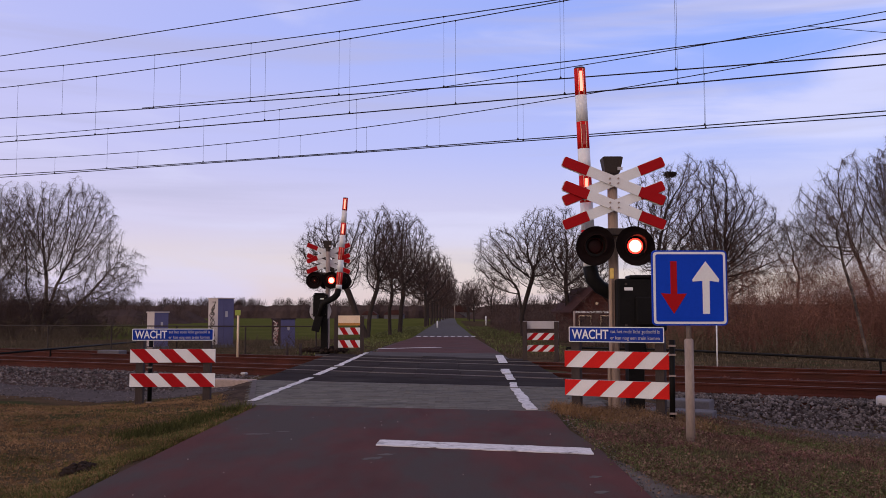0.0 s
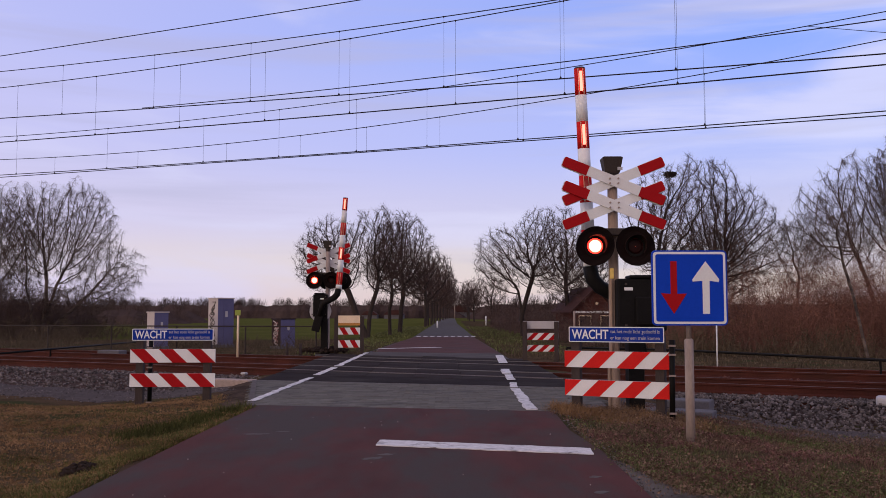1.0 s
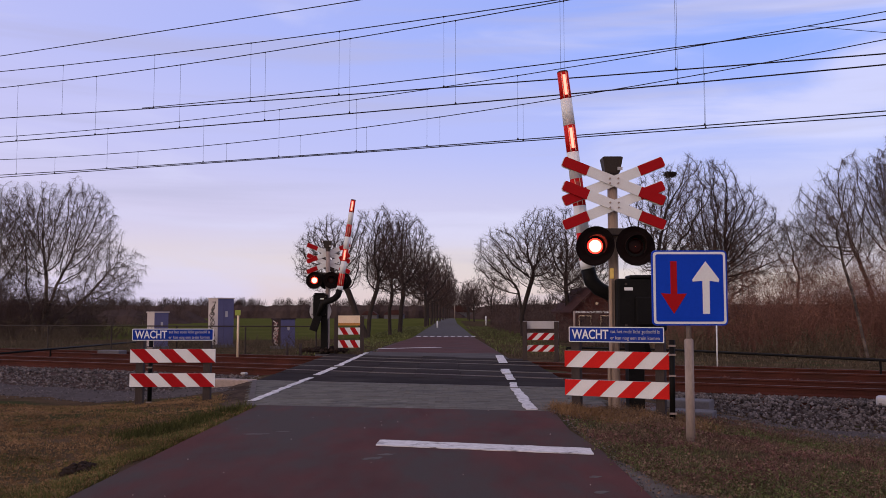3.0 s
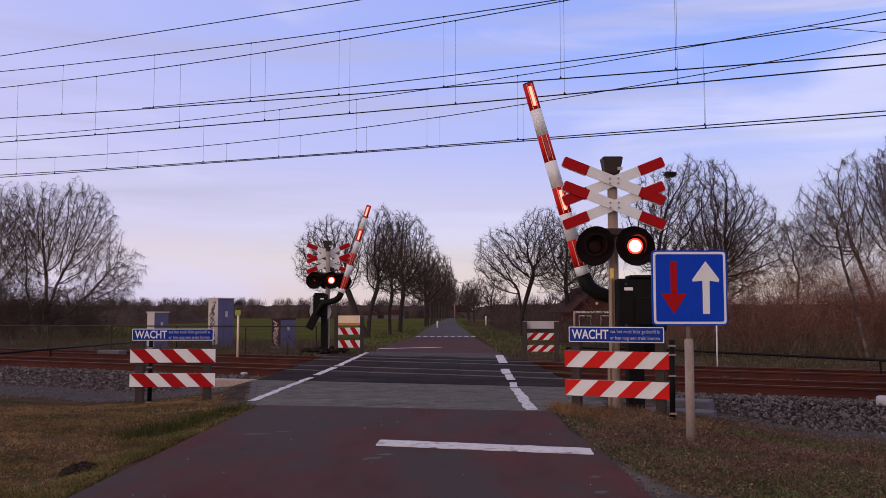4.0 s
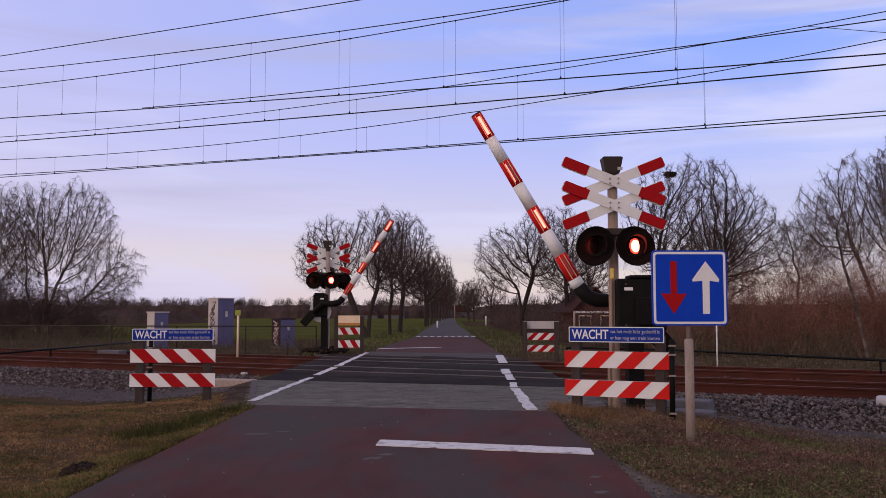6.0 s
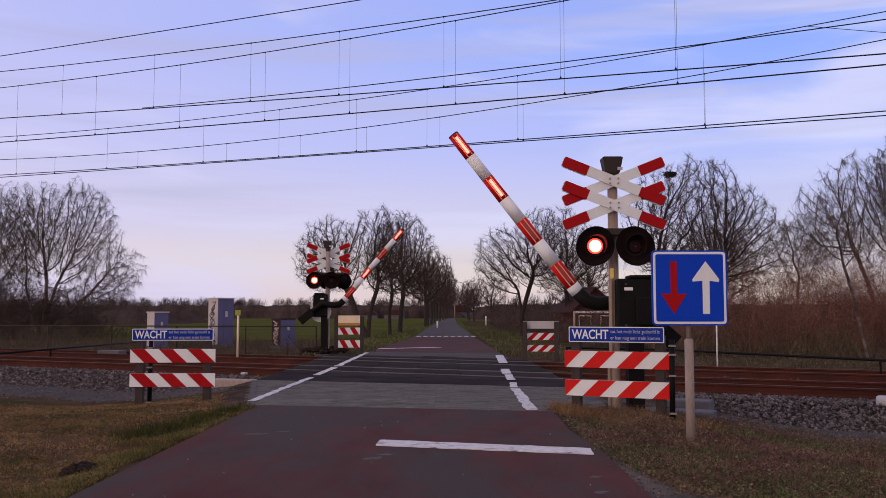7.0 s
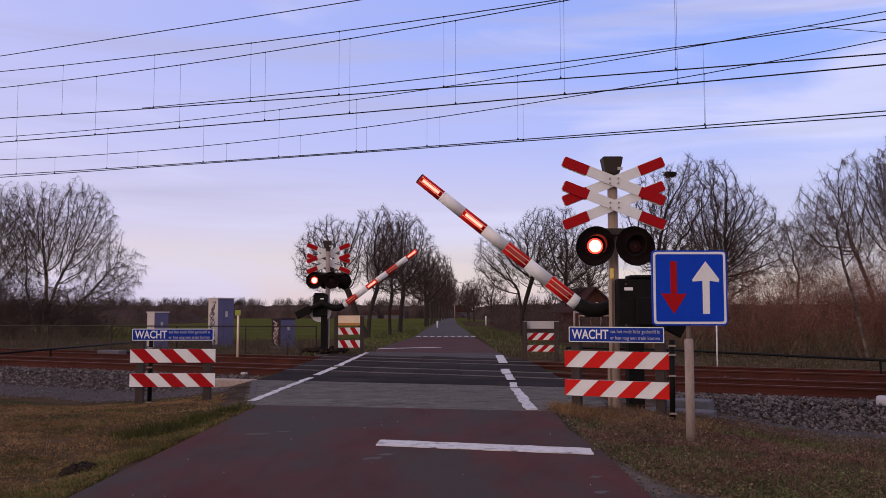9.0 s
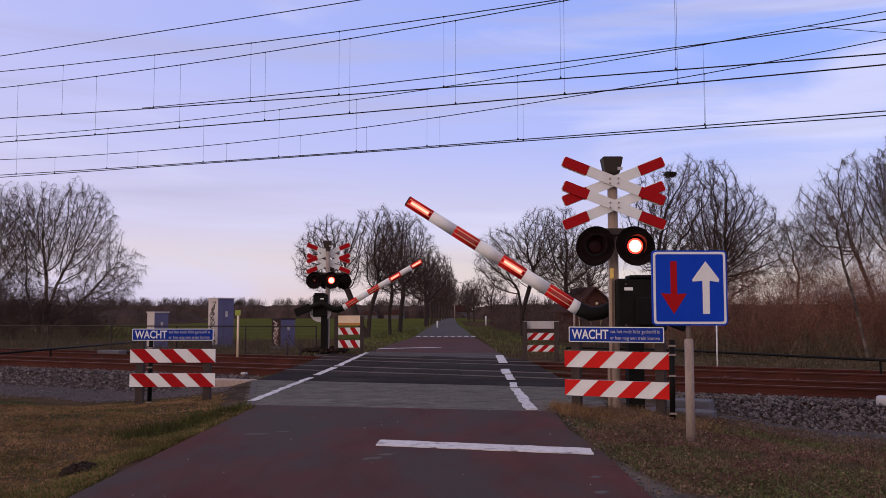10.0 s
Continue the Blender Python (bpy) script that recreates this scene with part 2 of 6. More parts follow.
M = {
    "asphalt_red": mat("red_asphalt", (0.088, 0.036, 0.034), 0.85, spec=0.05, var=0.34, scale=1.5, fine=90, bump=0.35, dirt=(0.064, 0.052, 0.050), dirt_at=0.49, world_space=True, stretch=(1.3, 0.45, 1)),
    "asphalt_far": mat("faded_red_asphalt", (0.092, 0.046, 0.046), 0.85, spec=0.05, var=0.3, scale=0.8, fine=60, bump=0.3, dirt=(0.070, 0.056, 0.056), dirt_at=0.6, world_space=True),
    "asphalt_grey": mat("grey_asphalt", (0.088, 0.080, 0.080), 0.85, spec=0.05, var=0.3, scale=1.2, fine=90, bump=0.3, world_space=True),
    "brick_grey": mat("grey_paving_brick", (0.132, 0.126, 0.116), 0.9, spec=0.05, var=0.2, scale=3, fine=60, bump=0.3, rand=0.18, island=0.15, dirt=(0.08, 0.08, 0.08), dirt_at=0.62, world_space=True),
    "joint": mat("sand_joint", (0.105, 0.092, 0.09), 0.95, world_space=True),
    "deck": mat("rubber_crossing_panel", (0.028, 0.021, 0.020), 0.85, spec=0.03, var=0.3, scale=2, fine=50, bump=0.25, rand=0.25, dirt=(0.040, 0.033, 0.031), dirt_at=0.56, world_space=True),
    "deck_edge": mat("worn_deck_edge", (0.13, 0.12, 0.12), 0.7, var=0.3, scale=3, world_space=True),
    "paint_white": mat("white_road_paint", (0.62, 0.61, 0.62), 0.7, var=0.2, scale=16, fine=70, bump=0.2, dirt=(0.13, 0.12, 0.12), dirt_at=0.61, world_space=True),
    "rail_rust": mat("rusty_rail", (0.072, 0.022, 0.016), 0.8, metal=0.1, var=0.3, scale=2, fine=40, bump=0.3, dirt=(0.055, 0.02, 0.015), dirt_at=0.55),
    "rail_head": mat("worn_rail_head", (0.105, 0.075, 0.070), 0.6, spec=0.3, metal=0.0, var=0.2, scale=2),
    "sleeper": mat("rust_stained_sleeper", (0.085, 0.035, 0.026), 0.9, var=0.3, scale=4, bump=0.3),
    "bed": mat("ballast_bed", (0.050, 0.030, 0.026), 0.95, var=0.45, scale=9, fine=30, bump=0.9, world_space=True),
    "stone": mat("ballast_stone", (0.118, 0.102, 0.102), 0.9, var=0.35, scale=10, island=0.65, bump=0.3),
    "stone_rust": mat("rusty_ballast_stone", (0.095, 0.042, 0.034), 0.92, var=0.3, scale=10, island=0.5, bump=0.3),
    "ground": mat("verge_soil", (0.080, 0.055, 0.036), 0.95, spec=0.0, var=0.4, scale=1.5, fine=25, bump=0.8, dirt=(0.045, 0.050, 0.024), dirt_at=0.55, world_space=True),
    "field": mat("winter_grass_field", (0.082, 0.088, 0.026), 0.95, spec=0.0, var=0.3, scale=0.15, fine=6, bump=0.6, world_space=True),
    "path": mat("gravel_path", (0.090, 0.078, 0.079), 0.95, spec=0.0, var=0.3, scale=6, fine=60, bump=0.6, world_space=True),
    # taller green grass, coloured darker for the shade between its blades
    "grass_rank": mat("rank_grass_shade_tinted", (0.060, 0.064, 0.024), 0.9, spec=0.0, var=0.5, scale=0.9, fine=5, island=0.5, bump=0, world_space=True),
    "grass_dry": mat("dry_grass", (0.250, 0.152, 0.078), 0.9, spec=0.03, var=0.55, scale=0.9, fine=5, island=0.32, bump=0, world_space=True),
    "grass_green": mat("green_grass", (0.105, 0.102, 0.036), 0.9, spec=0.05, var=0.5, scale=0.9, fine=5, island=0.5, bump=0, world_space=True),
    "grass_dull": mat("dull_green_grass", (0.112, 0.122, 0.052), 0.9, spec=0.05, var=0.5, scale=1.4, fine=7, island=0.6, bump=0, world_space=True),
    "sand": mat("grey_sandy_soil", (0.120, 0.104, 0.094), 0.95, spec=0.04, var=0.45, scale=3, fine=70, bump=0.6, dirt=(0.050, 0.042, 0.034), dirt_at=0.48, world_space=True),
    "weed_red": mat("purplish_withered_weeds", (0.150, 0.078, 0.070), 0.9, spec=0.05, var=0.4, scale=1.6, fine=6, island=0.6, bump=0, world_space=True),
    "earth_edge": mat("dark_trodden_earth", (0.078, 0.058, 0.048), 0.95, spec=0.0, var=0.4, scale=4, fine=40, bump=0.8, dirt=(0.045, 0.035, 0.030), dirt_at=0.52, world_space=True),
    "heather": mat("withered_weeds", (0.172, 0.116, 0.082), 0.9, spec=0.05, var=0.45, scale=1.6, fine=6, island=0.6, bump=0, world_space=True),
    "bark": mat("dark_bark", (0.044, 0.035, 0.033), 0.95, var=0.35, scale=3, fine=22, bump=0.8, stretch=(1, 1, 0.25)),
    "bark_birch": mat("pale_birch_bark", (0.15, 0.12, 0.105), 0.9, var=0.35, scale=3, fine=18, bump=0.5, dirt=(0.05, 0.04, 0.038), dirt_at=0.5, stretch=(0.4, 0.4, 2.0)),
    "twig": mat("bare_twigs", (0.082, 0.055, 0.049), 0.95, var=0.2, scale=1, bump=0, island=0.3),
    "twig_birch": mat("birch_twigs", (0.105, 0.078, 0.068), 0.95, var=0.2, scale=1, bump=0, island=0.3),
    "scrub": mat("dull_green_brown_scrub", (0.102, 0.080, 0.056), 0.95, spec=0.0, var=0.4, scale=0.8, fine=6, bump=0, island=0.45, world_space=True),
    "twig_red": mat("reddish_shrub_twigs", (0.165, 0.082, 0.062), 0.95, var=0.3, scale=0.5, bump=0, island=0.4),
    "litter": mat("leaf_litter_thicket", (0.085, 0.042, 0.028), 0.95, var=0.4, scale=1.2, fine=14, bump=0.9, world_space=True),
    "wood_far": mat("far_wood", (0.058, 0.042, 0.040), 0.95, spec=0.0, var=0.4, scale=0.08, fine=0.7, bump=0, island=0.3, world_space=True),
    "galv": mat("weathered_galvanised_steel", (0.32, 0.26, 0.235), 0.65, spec=0.2, metal=0.0, var=0.25, scale=5, fine=50, bump=0.15, dirt=(0.16, 0.11, 0.08), dirt_at=0.6, stretch=(1, 1, 0.3)),
    "galv_brown": mat("stained_steel_post", (0.34, 0.25, 0.19), 0.6, metal=0.2, var=0.25, scale=5, bump=0.15, stretch=(1, 1, 0.3)),
    "dark_steel": mat("dark_painted_steel", (0.050, 0.040, 0.036), 0.6, metal=0.2, var=0.3, scale=6, bump=0.15),
    "hood": mat("dark_hood_lining", (0.022, 0.012, 0.012), 0.7, spec=0.05, var=0.3, scale=4),
    "plate": mat("black_lamp_plate", (0.011, 0.0075, 0.0075), 0.75, spec=0.04, var=0.3, scale=4, bump=0.1),
    "black": mat("black_housing", (0.008, 0.0075, 0.0075), 0.6, spec=0.1, var=0.35, scale=4, fine=40, bump=0.1, dirt=(0.013, 0.011, 0.010), dirt_at=0.6),
    "white": mat("white_reflective_board", (0.76, 0.78, 0.80), 0.55, spec=0.15, var=0.08, scale=3, fine=60, bump=0.05, dirt=(0.64, 0.62, 0.62), dirt_at=0.62),
    "red": mat("red_reflective_board", (0.36, 0.006, 0.010), 0.55, spec=0.1, var=0.12, scale=3, fine=60, bump=0.05),
    "red_bright": mat("bright_red_board", (0.60, 0.014, 0.013), 0.55, spec=0.1, var=0.12, scale=3, fine=60, bump=0.05),
    "blue": mat("blue_sign_sheet", (0.004, 0.050, 0.50), 0.5, spec=0.12, var=0.10, scale=2, fine=50, bump=0.03),
    "blue_dark": mat("dark_blue_sign_sheet", (0.006, 0.034, 0.30), 0.5, spec=0.1, var=0.10, scale=2, fine=50, bump=0.03),
    "grey_board": mat("grey_board_back", (0.46, 0.45, 0.47), 0.6, spec=0.15, var=0.12, scale=3),
    "wood_post": mat("brown_plastic_post", (0.052, 0.040, 0.038), 0.8, var=0.3, scale=5, bump=0.3, stretch=(1, 1, 0.2)),
    "wire": mat("dark_copper_wire", (0.030, 0.028, 0.034), 0.6, metal=0.2, var=0.2, scale=2, bump=0),
    "lamp_off": mat("unlit_red_lens", (0.018, 0.003, 0.003), 0.5, spec=0.15, var=0.2, scale=8, bump=0.05),
    "lamp_on": mat("lit_red_lens", (0.3, 0.02, 0.02), 0.3, var=0.05, bump=0, emit=(1.0, 0.115, 0.062), power=17),
    # the lit lamp's red halo, put into the colour of the lens rim
    "lamp_halo": mat("lens_rim_red_halo", (0.3, 0.02, 0.02), 0.3, var=0.05, bump=0, emit=(1.0, 0.018, 0.012), power=7),
    "strip_on": mat("lit_red_strip", (0.4, 0.05, 0.03), 0.3, var=0.05, bump=0, emit=(1.0, 0.17, 0.12), power=4.2),
    "strip_off": mat("unlit_strip", (0.40, 0.03, 0.03), 0.35, var=0.1, bump=0),
    "yellow": mat("yellow_reflector", (0.85, 0.60, 0.16), 0.5, var=0.15, scale=9),
    "yellow_green": mat("yellow_green_plate", (0.26, 0.33, 0.05), 0.5, var=0.1),
    # warm glow on the far fence's board, put into colour
    "orange": mat("orange_glow", (0.50, 0.22, 0.04), 0.5, var=0.15),
    "cream": mat("cream_panel", (0.88, 0.70, 0.50), 0.5, var=0.15, scale=3),
    "cab_white": mat("pale_cabinet", (0.52, 0.47, 0.46), 0.6, var=0.12, scale=2, dirt=(0.36, 0.31, 0.30), dirt_at=0.62),
    "cab_blue": mat("violet_blue_cabinet", (0.12, 0.12, 0.235), 0.6, var=0.15, scale=2),
    "cab_dark": mat("dark_sprayed_cabinet", (0.04, 0.028, 0.028), 0.8, spec=0.08, var=0.3, scale=4),
    "spray": mat("black_spray_paint", (0.025, 0.02, 0.022), 0.6, var=0.2),
    "spray_rose": mat("rose_spray_paint", (0.30, 0.14, 0.14), 0.6, var=0.2),
    "spray_white": mat("white_spray_paint", (0.5, 0.45, 0.45), 0.6, var=0.2),
    "concrete": mat("pinkish_concrete", (0.36, 0.29, 0.26), 0.9, var=0.25, scale=4, fine=40, bump=0.4, dirt=(0.2, 0.15, 0.13), dirt_at=0.6),
    "concrete_grey": mat("grey_concrete", (0.125, 0.12, 0.135), 0.9, var=0.25, scale=4, fine=40, bump=0.4),
    "wall_brick": mat("dark_red_brick", (0.075, 0.028, 0.025), 0.9, var=0.3, scale=3, fine=30, bump=0.3),
    "roof_tile": mat("dark_red_roof_tiles", (0.055, 0.025, 0.024), 0.85, var=0.3, scale=3, fine=20, bump=0.5),
    "glass_dark": mat("dark_window_glass", (0.02, 0.022, 0.03), 0.08, var=0.1, bump=0),
    "soil": mat("dark_earth", (0.030, 0.020, 0.016), 0.95, var=0.5, scale=14, fine=60, bump=1.0),
    "nest": mat("twig_nest", (0.03, 0.024, 0.022), 0.95, var=0.3),
}

# ---- mesh helpers ----


def link_bm(name, bm, material, parent=None, smooth=False):
    me = bpy.data.meshes.new(name)
    bmesh.ops.recalc_face_normals(bm, faces=bm.faces)
    bm.to_mesh(me)
    bm.free()
    for mm in (material if isinstance(material, (list, tuple)) else (material,)):
        me.materials.append(mm)
    if smooth:
        for p in me.polygons:
            p.use_smooth = True
    ob = new(name, me)
    if parent:
        ob.parent = parent
    return ob


def part(name, bm, material, parent, label="", smooth=False):
    ob = link_bm(name, bm, material, parent, smooth)
    return tagged(ob, label) if label else ob


def raw(name, verts, faces, material, parent=None, smooth=False):
    me = bpy.data.meshes.new(name)
    me.from_pydata(verts, [], faces)
    me.materials.append(material)
    if smooth:
        me.polygons.foreach_set("use_smooth", [True] * len(me.polygons))
    ob = new(name, me)
    if parent:
        ob.parent = parent
    return ob


def thing(name, m, label, category, group="", kind=""):
    ob = new(name)
    ob.empty_display_size = 0.2
    ob.matrix_basis = m
    return tagged(ob, label, category, group, kind)


def box(bm, x0, x1, y0, y1, z0, z1, bevel=0.0, m=None):
    r = bmesh.ops.create_cube(bm, size=1.0)
    vs = r["verts"]
    for v in vs:
        v.co = Vector(((x0 + x1) / 2 + v.co.x * (x1 - x0), (y0 + y1) / 2 + v.co.y * (y1 - y0), (z0 + z1) / 2 + v.co.z * (z1 - z0)))
    if bevel:
        es = list({e for v in vs for e in v.link_edges})
        o = bmesh.ops.bevel(bm, geom=es, offset=bevel, segments=2, affect="EDGES", profile=0.5)
        vs = list({v for f in o["faces"] for v in f.verts} | {v for v in vs if v.is_valid})
    if m is not None:
        bmesh.ops.transform(bm, matrix=m, verts=vs)
    return bm


def tube(bm, pts, radii, n=10, cap=True):
    """A tube along points, with a radius at each."""
    pts = [Vector(p) for p in pts]
    rings = []
    for i, p in enumerate(pts):
        d = (pts[min(i + 1, len(pts) - 1)] - pts[max(i - 1, 0)]).normalized()
        u = d.orthogonal().normalized() if i == 0 else (u - d * u.dot(d)).normalized()
        w = d.cross(u)
        r = radii[i] if isinstance(radii, (list, tuple)) else radii
        rings.append([bm.verts.new(p + (u * math.cos(a) + w * math.sin(a)) * r) for a in [2 * math.pi * k / n for k in range(n)]])
    for a, b in zip(rings, rings[1:]):
        for k in range(n):
            bm.faces.new((a[k], a[(k + 1) % n], b[(k + 1) % n], b[k]))
    if cap:
        bm.faces.new(rings[0][::-1])
        bm.faces.new(rings[-1])
    return bm


def slab(bm, poly, y0, y1, bevel=0.0):
    """A polygon given in x, z, with thickness from y0 to y1."""
    a = [bm.verts.new((x, y0, z)) for x, z in poly]
    b = [bm.verts.new((x, y1, z)) for x, z in poly]
    n = len(poly)
    f = [bm.faces.new(a), bm.faces.new(b[::-1])]
    for k in range(n):
        f.append(bm.faces.new((a[k], b[k], b[(k + 1) % n], a[(k + 1) % n])))
    if bevel:
        bmesh.ops.bevel(bm, geom=list({e for q in f[:2] for e in q.edges}), offset=bevel, segments=2, affect="EDGES", profile=0.5)
    return bm


def sheet(bm, poly, z0, z1):
    """A polygon given in x, y, with thickness from z0 up to z1."""
    a = [bm.verts.new((x, y, z0)) for x, y in poly]
    b = [bm.verts.new((x, y, z1)) for x, y in poly]
    n = len(poly)
    bm.faces.new(b)
    bm.faces.new(a[::-1])
    for k in range(n):
        bm.faces.new((a[k], a[(k + 1) % n], b[(k + 1) % n], b[k]))
    return bm


def rounded(x0, x1, z0, z1, r, n=5):
    pts = []
    for cx, cz, a0 in ((x1 - r, z1 - r, 0), (x0 + r, z1 - r, 90), (x0 + r, z0 + r, 180), (x1 - r, z0 + r, 270)):
        for k in range(n + 1):
            a = radians(a0 + 90 * k / n)
            pts.append((cx + r * math.cos(a), cz + r * math.sin(a)))
    return pts


def lettering(name, words, size, m, material, parent, width=None, bold=0.0):
    cu = bpy.data.curves.new(name, "FONT")
    cu.body, cu.size, cu.extrude, cu.resolution_u, cu.offset = words, size, 0.001, 3, bold
    tmp = bpy.data.objects.new(name, cu)
    me = bpy.data.meshes.new_from_object(tmp)
    bpy.data.objects.remove(tmp)
    if width:
        xs = [v.co.x for v in me.vertices]
        k = width / (max(xs) - min(xs))
        x0 = min(xs)
        for v in me.vertices:
            v.co.x = (v.co.x - x0) * k
    me.transform(m)
    me.materials.clear()
    me.materials.append(material)
    ob = new(name, me)
    ob.parent = parent
    return ob


# ---- plan of the railway ----
TR = Vector((0.896, -0.444, 0))     # along the track, towards the east
TN = Vector((0.444, 0.896, 0))      # across it, away from the camera
RAILS = (17.03, 18.535, 21.06, 22.565)


def track(s, d, z=0.0):
    return TR * s + TN * d + Vector((0, 0, z))


def across(x, y):
    return x * TN.x + y * TN.y


def smooth01(t):
    t = max(0.0, min(1.0, t))
    return t * t * (3 - 2 * t)


def road_left(y):
    return -2.60 + (y - 12) * 0.0185


def road_right(y):
    return 1.45 + (y - 12) * 0.0115


def height(x, y):
    """The ground's height beside the road."""
    off = max(road_left(y) - x, x - road_right(y), 0.0)
    d = across(x, y)
    z = -0.02 - 0.06 * smooth01(off / 0.6)
    if d < 25:
        z -= 0.36 * smooth01((off - 0.5) / 4.0) * smooth01((d - 7.5) / 5.5)
    else:
        z -= 0.12 * smooth01((off - 1.0) / 5.0)
    if d < 30:
        z += (0.05 * noise.noise(Vector((x * 0.7, y * 0.7, 0))) + 0.028 * noise.noise(Vector((x * 2.1, y * 2.1, 4)))) * smooth01(off / 1.0)
    if off <= 0:
        z = -0.06
    return z


# ---- ground ----
def build_ground():
    def axis(lo, hi, near, step):
        v, a, k = [], 0.0, step
        while a < near:
            v.append(a)
            a += step
        while a < max(abs(lo), hi):
            v.append(a)
            k *= 1.3
            a += k
        v.append(max(abs(lo), hi))
        return sorted({-a for a in v if -a >= lo} | {a for a in v if a <= hi} | {lo, hi})
    xs, ys = axis(-3000, 3000, 12, 0.25), axis(-3000, 3000, 20, 0.25)
    nx = len(xs)
    verts = [(x, y, height(x, y)) for y in ys for x in xs]
    faces = [(j * nx + i, j * nx + i + 1, (j + 1) * nx + i + 1, (j + 1) * nx + i) for j in range(len(ys) - 1) for i in range(nx - 1)]
    ob = raw("ground", verts, faces, M["ground"], smooth=True)
    ob.data.materials.append(M["field"])
    for p in ob.data.polygons:
        c = p.center
        if across(c.x, c.y) > 41 and (c.x < road_right(c.y) or c.x > 30 or c.y > 170):
            p.material_index = 1
    tagged(ob, "dry verge soil and green winter fields", "ground", kind="structure")


build_ground()


def line_at(poly, z0, z1, name, material, label, category, kind="structure", parent=None):
    bm = bmesh.new()
    sheet(bm, poly, z0, z1)
    ob = link_bm(name, bm, material, parent)
    return tagged(ob, label, category, kind=kind) if not parent else ob


EDGE_RED = ((-2.9, 12.69), (1.75, 11.78))        # red asphalt meets grey bricks
EDGE_DECK = ((-4.3, 17.52), (3.0, 15.32))        # grey bricks meet the crossing panels


def on_edge(e, x):
    (x0, y0), (x1, y1) = e
    return y0 + (y1 - y0) * (x - x0) / (x1 - x0)


def build_road():
    # red asphalt before the crossing
    line_at([(-2.66, -30), (1.48, -30), (1.46, 6.2), (1.49, 8.4), (1.40, 9.9), (1.46, on_edge(EDGE_RED, 1.46)), (-2.60, on_edge(EDGE_RED, -2.6)), (-2.62, 9.0)],
                   -0.12, 0.0, "road", M["asphalt_red"], "worn dark red asphalt road with grey patches", "road")
    # joint bed and apron in front of the panels
    line_at([(-2.60, on_edge(EDGE_RED, -2.6)), (1.46, on_edge(EDGE_RED, 1.46)), (2.3, 12.6), (2.5, on_edge(EDGE_DECK, 2.5)), (-3.52, on_edge(EDGE_DECK, -3.52)), (-2.98, 14.2)],
            -0.12, -0.007, "pavement", M["joint"], "grey paving bricks before the crossing deck", "pavement")
    # far side of the crossing
    line_at([(-2.62, 27.9), (1.9, 25.7), (1.72, 48.5), (1.9, 120), (3.5, 260), (-0.2, 260), (-1.1, 120), (-1.66, 48.5), (-2.45, 32)],
            -0.12, 0.0, "road_far", M["asphalt_grey"], "grey asphalt road running on between trees", "road")
    line_at([(-2.40, 30.2), (1.84, 29.0), (1.70, 49.2), (-1.64, 49.2)], 0.0, 0.004, "road_red_field", M["asphalt_far"], "red asphalt stretch behind the crossing", "road")


build_road()


def build_deck():
    deck = thing("crossing_deck", pose(0, 0, 0), "dark rubber panels filling the road between the rails", "level crossing", kind="structure")

    def at(x, d):
        return (x, (d - TN.x * x) / TN.y)
    bands = [(16.92 - 0.9, 16.92, 1), (17.14, 18.43, 2), (18.65, 20.95, 3), (21.17, 22.46, 2), (22.68, 24.1, 2)]
    xs = [-3.62 + k * 1.0 for k in range(7)]
    for d0, d1, rows in bands:
        for r in range(rows):
            a, b = d0 + (d1 - d0) * r / rows + 0.008, d0 + (d1 - d0) * (r + 1) / rows - 0.008
            for k in range(6):
                bm = bmesh.new()
                sheet(bm, [at(xs[k] + 0.006, a), at(xs[k + 1] - 0.006, a), at(xs[k + 1] - 0.006, b), at(xs[k] + 0.006, b)], -0.14, -0.004 * ((k * 7 + r * 3) % 3))
                part("panel", bm, M["deck"], deck)
    # dark asphalt between the bricks and the first panels
    bm = bmesh.new()
    sheet(bm, [(-3.62, on_edge(EDGE_DECK, -3.62)), (2.6, on_edge(EDGE_DECK, 2.6)), at(2.6, 16.0), at(-3.62, 16.0)], -0.14, -0.004)
    part("asphalt_strip", bm, M["deck"], deck)
    # worn edge strips beside the rails and at the deck's rim
    for d, w in ((16.90, 0.03), (18.45, 0.05), (20.93, 0.03), (22.50, 0.03)):
        bm = bmesh.new()
        sheet(bm, [at(-3.62, d), at(2.38, d), at(2.38, d + w), at(-3.62, d + w)], -0.1, 0.006)
        part("edge_strip", bm, M["deck_edge"], deck)
    bm = bmesh.new()
    (x0, y0), (x1, y1) = (-3.7, on_edge(EDGE_DECK, -3.7) - 0.02), (2.4, on_edge(EDGE_DECK, 2.4) - 0.02)
    sheet(bm, [(x0, y0), (x1, y1), (x1, y1 + 0.07), (x0, y0 + 0.07)], -0.1, 0.003)
    part("edge_strip", bm, M["deck_edge"], deck)


build_deck()


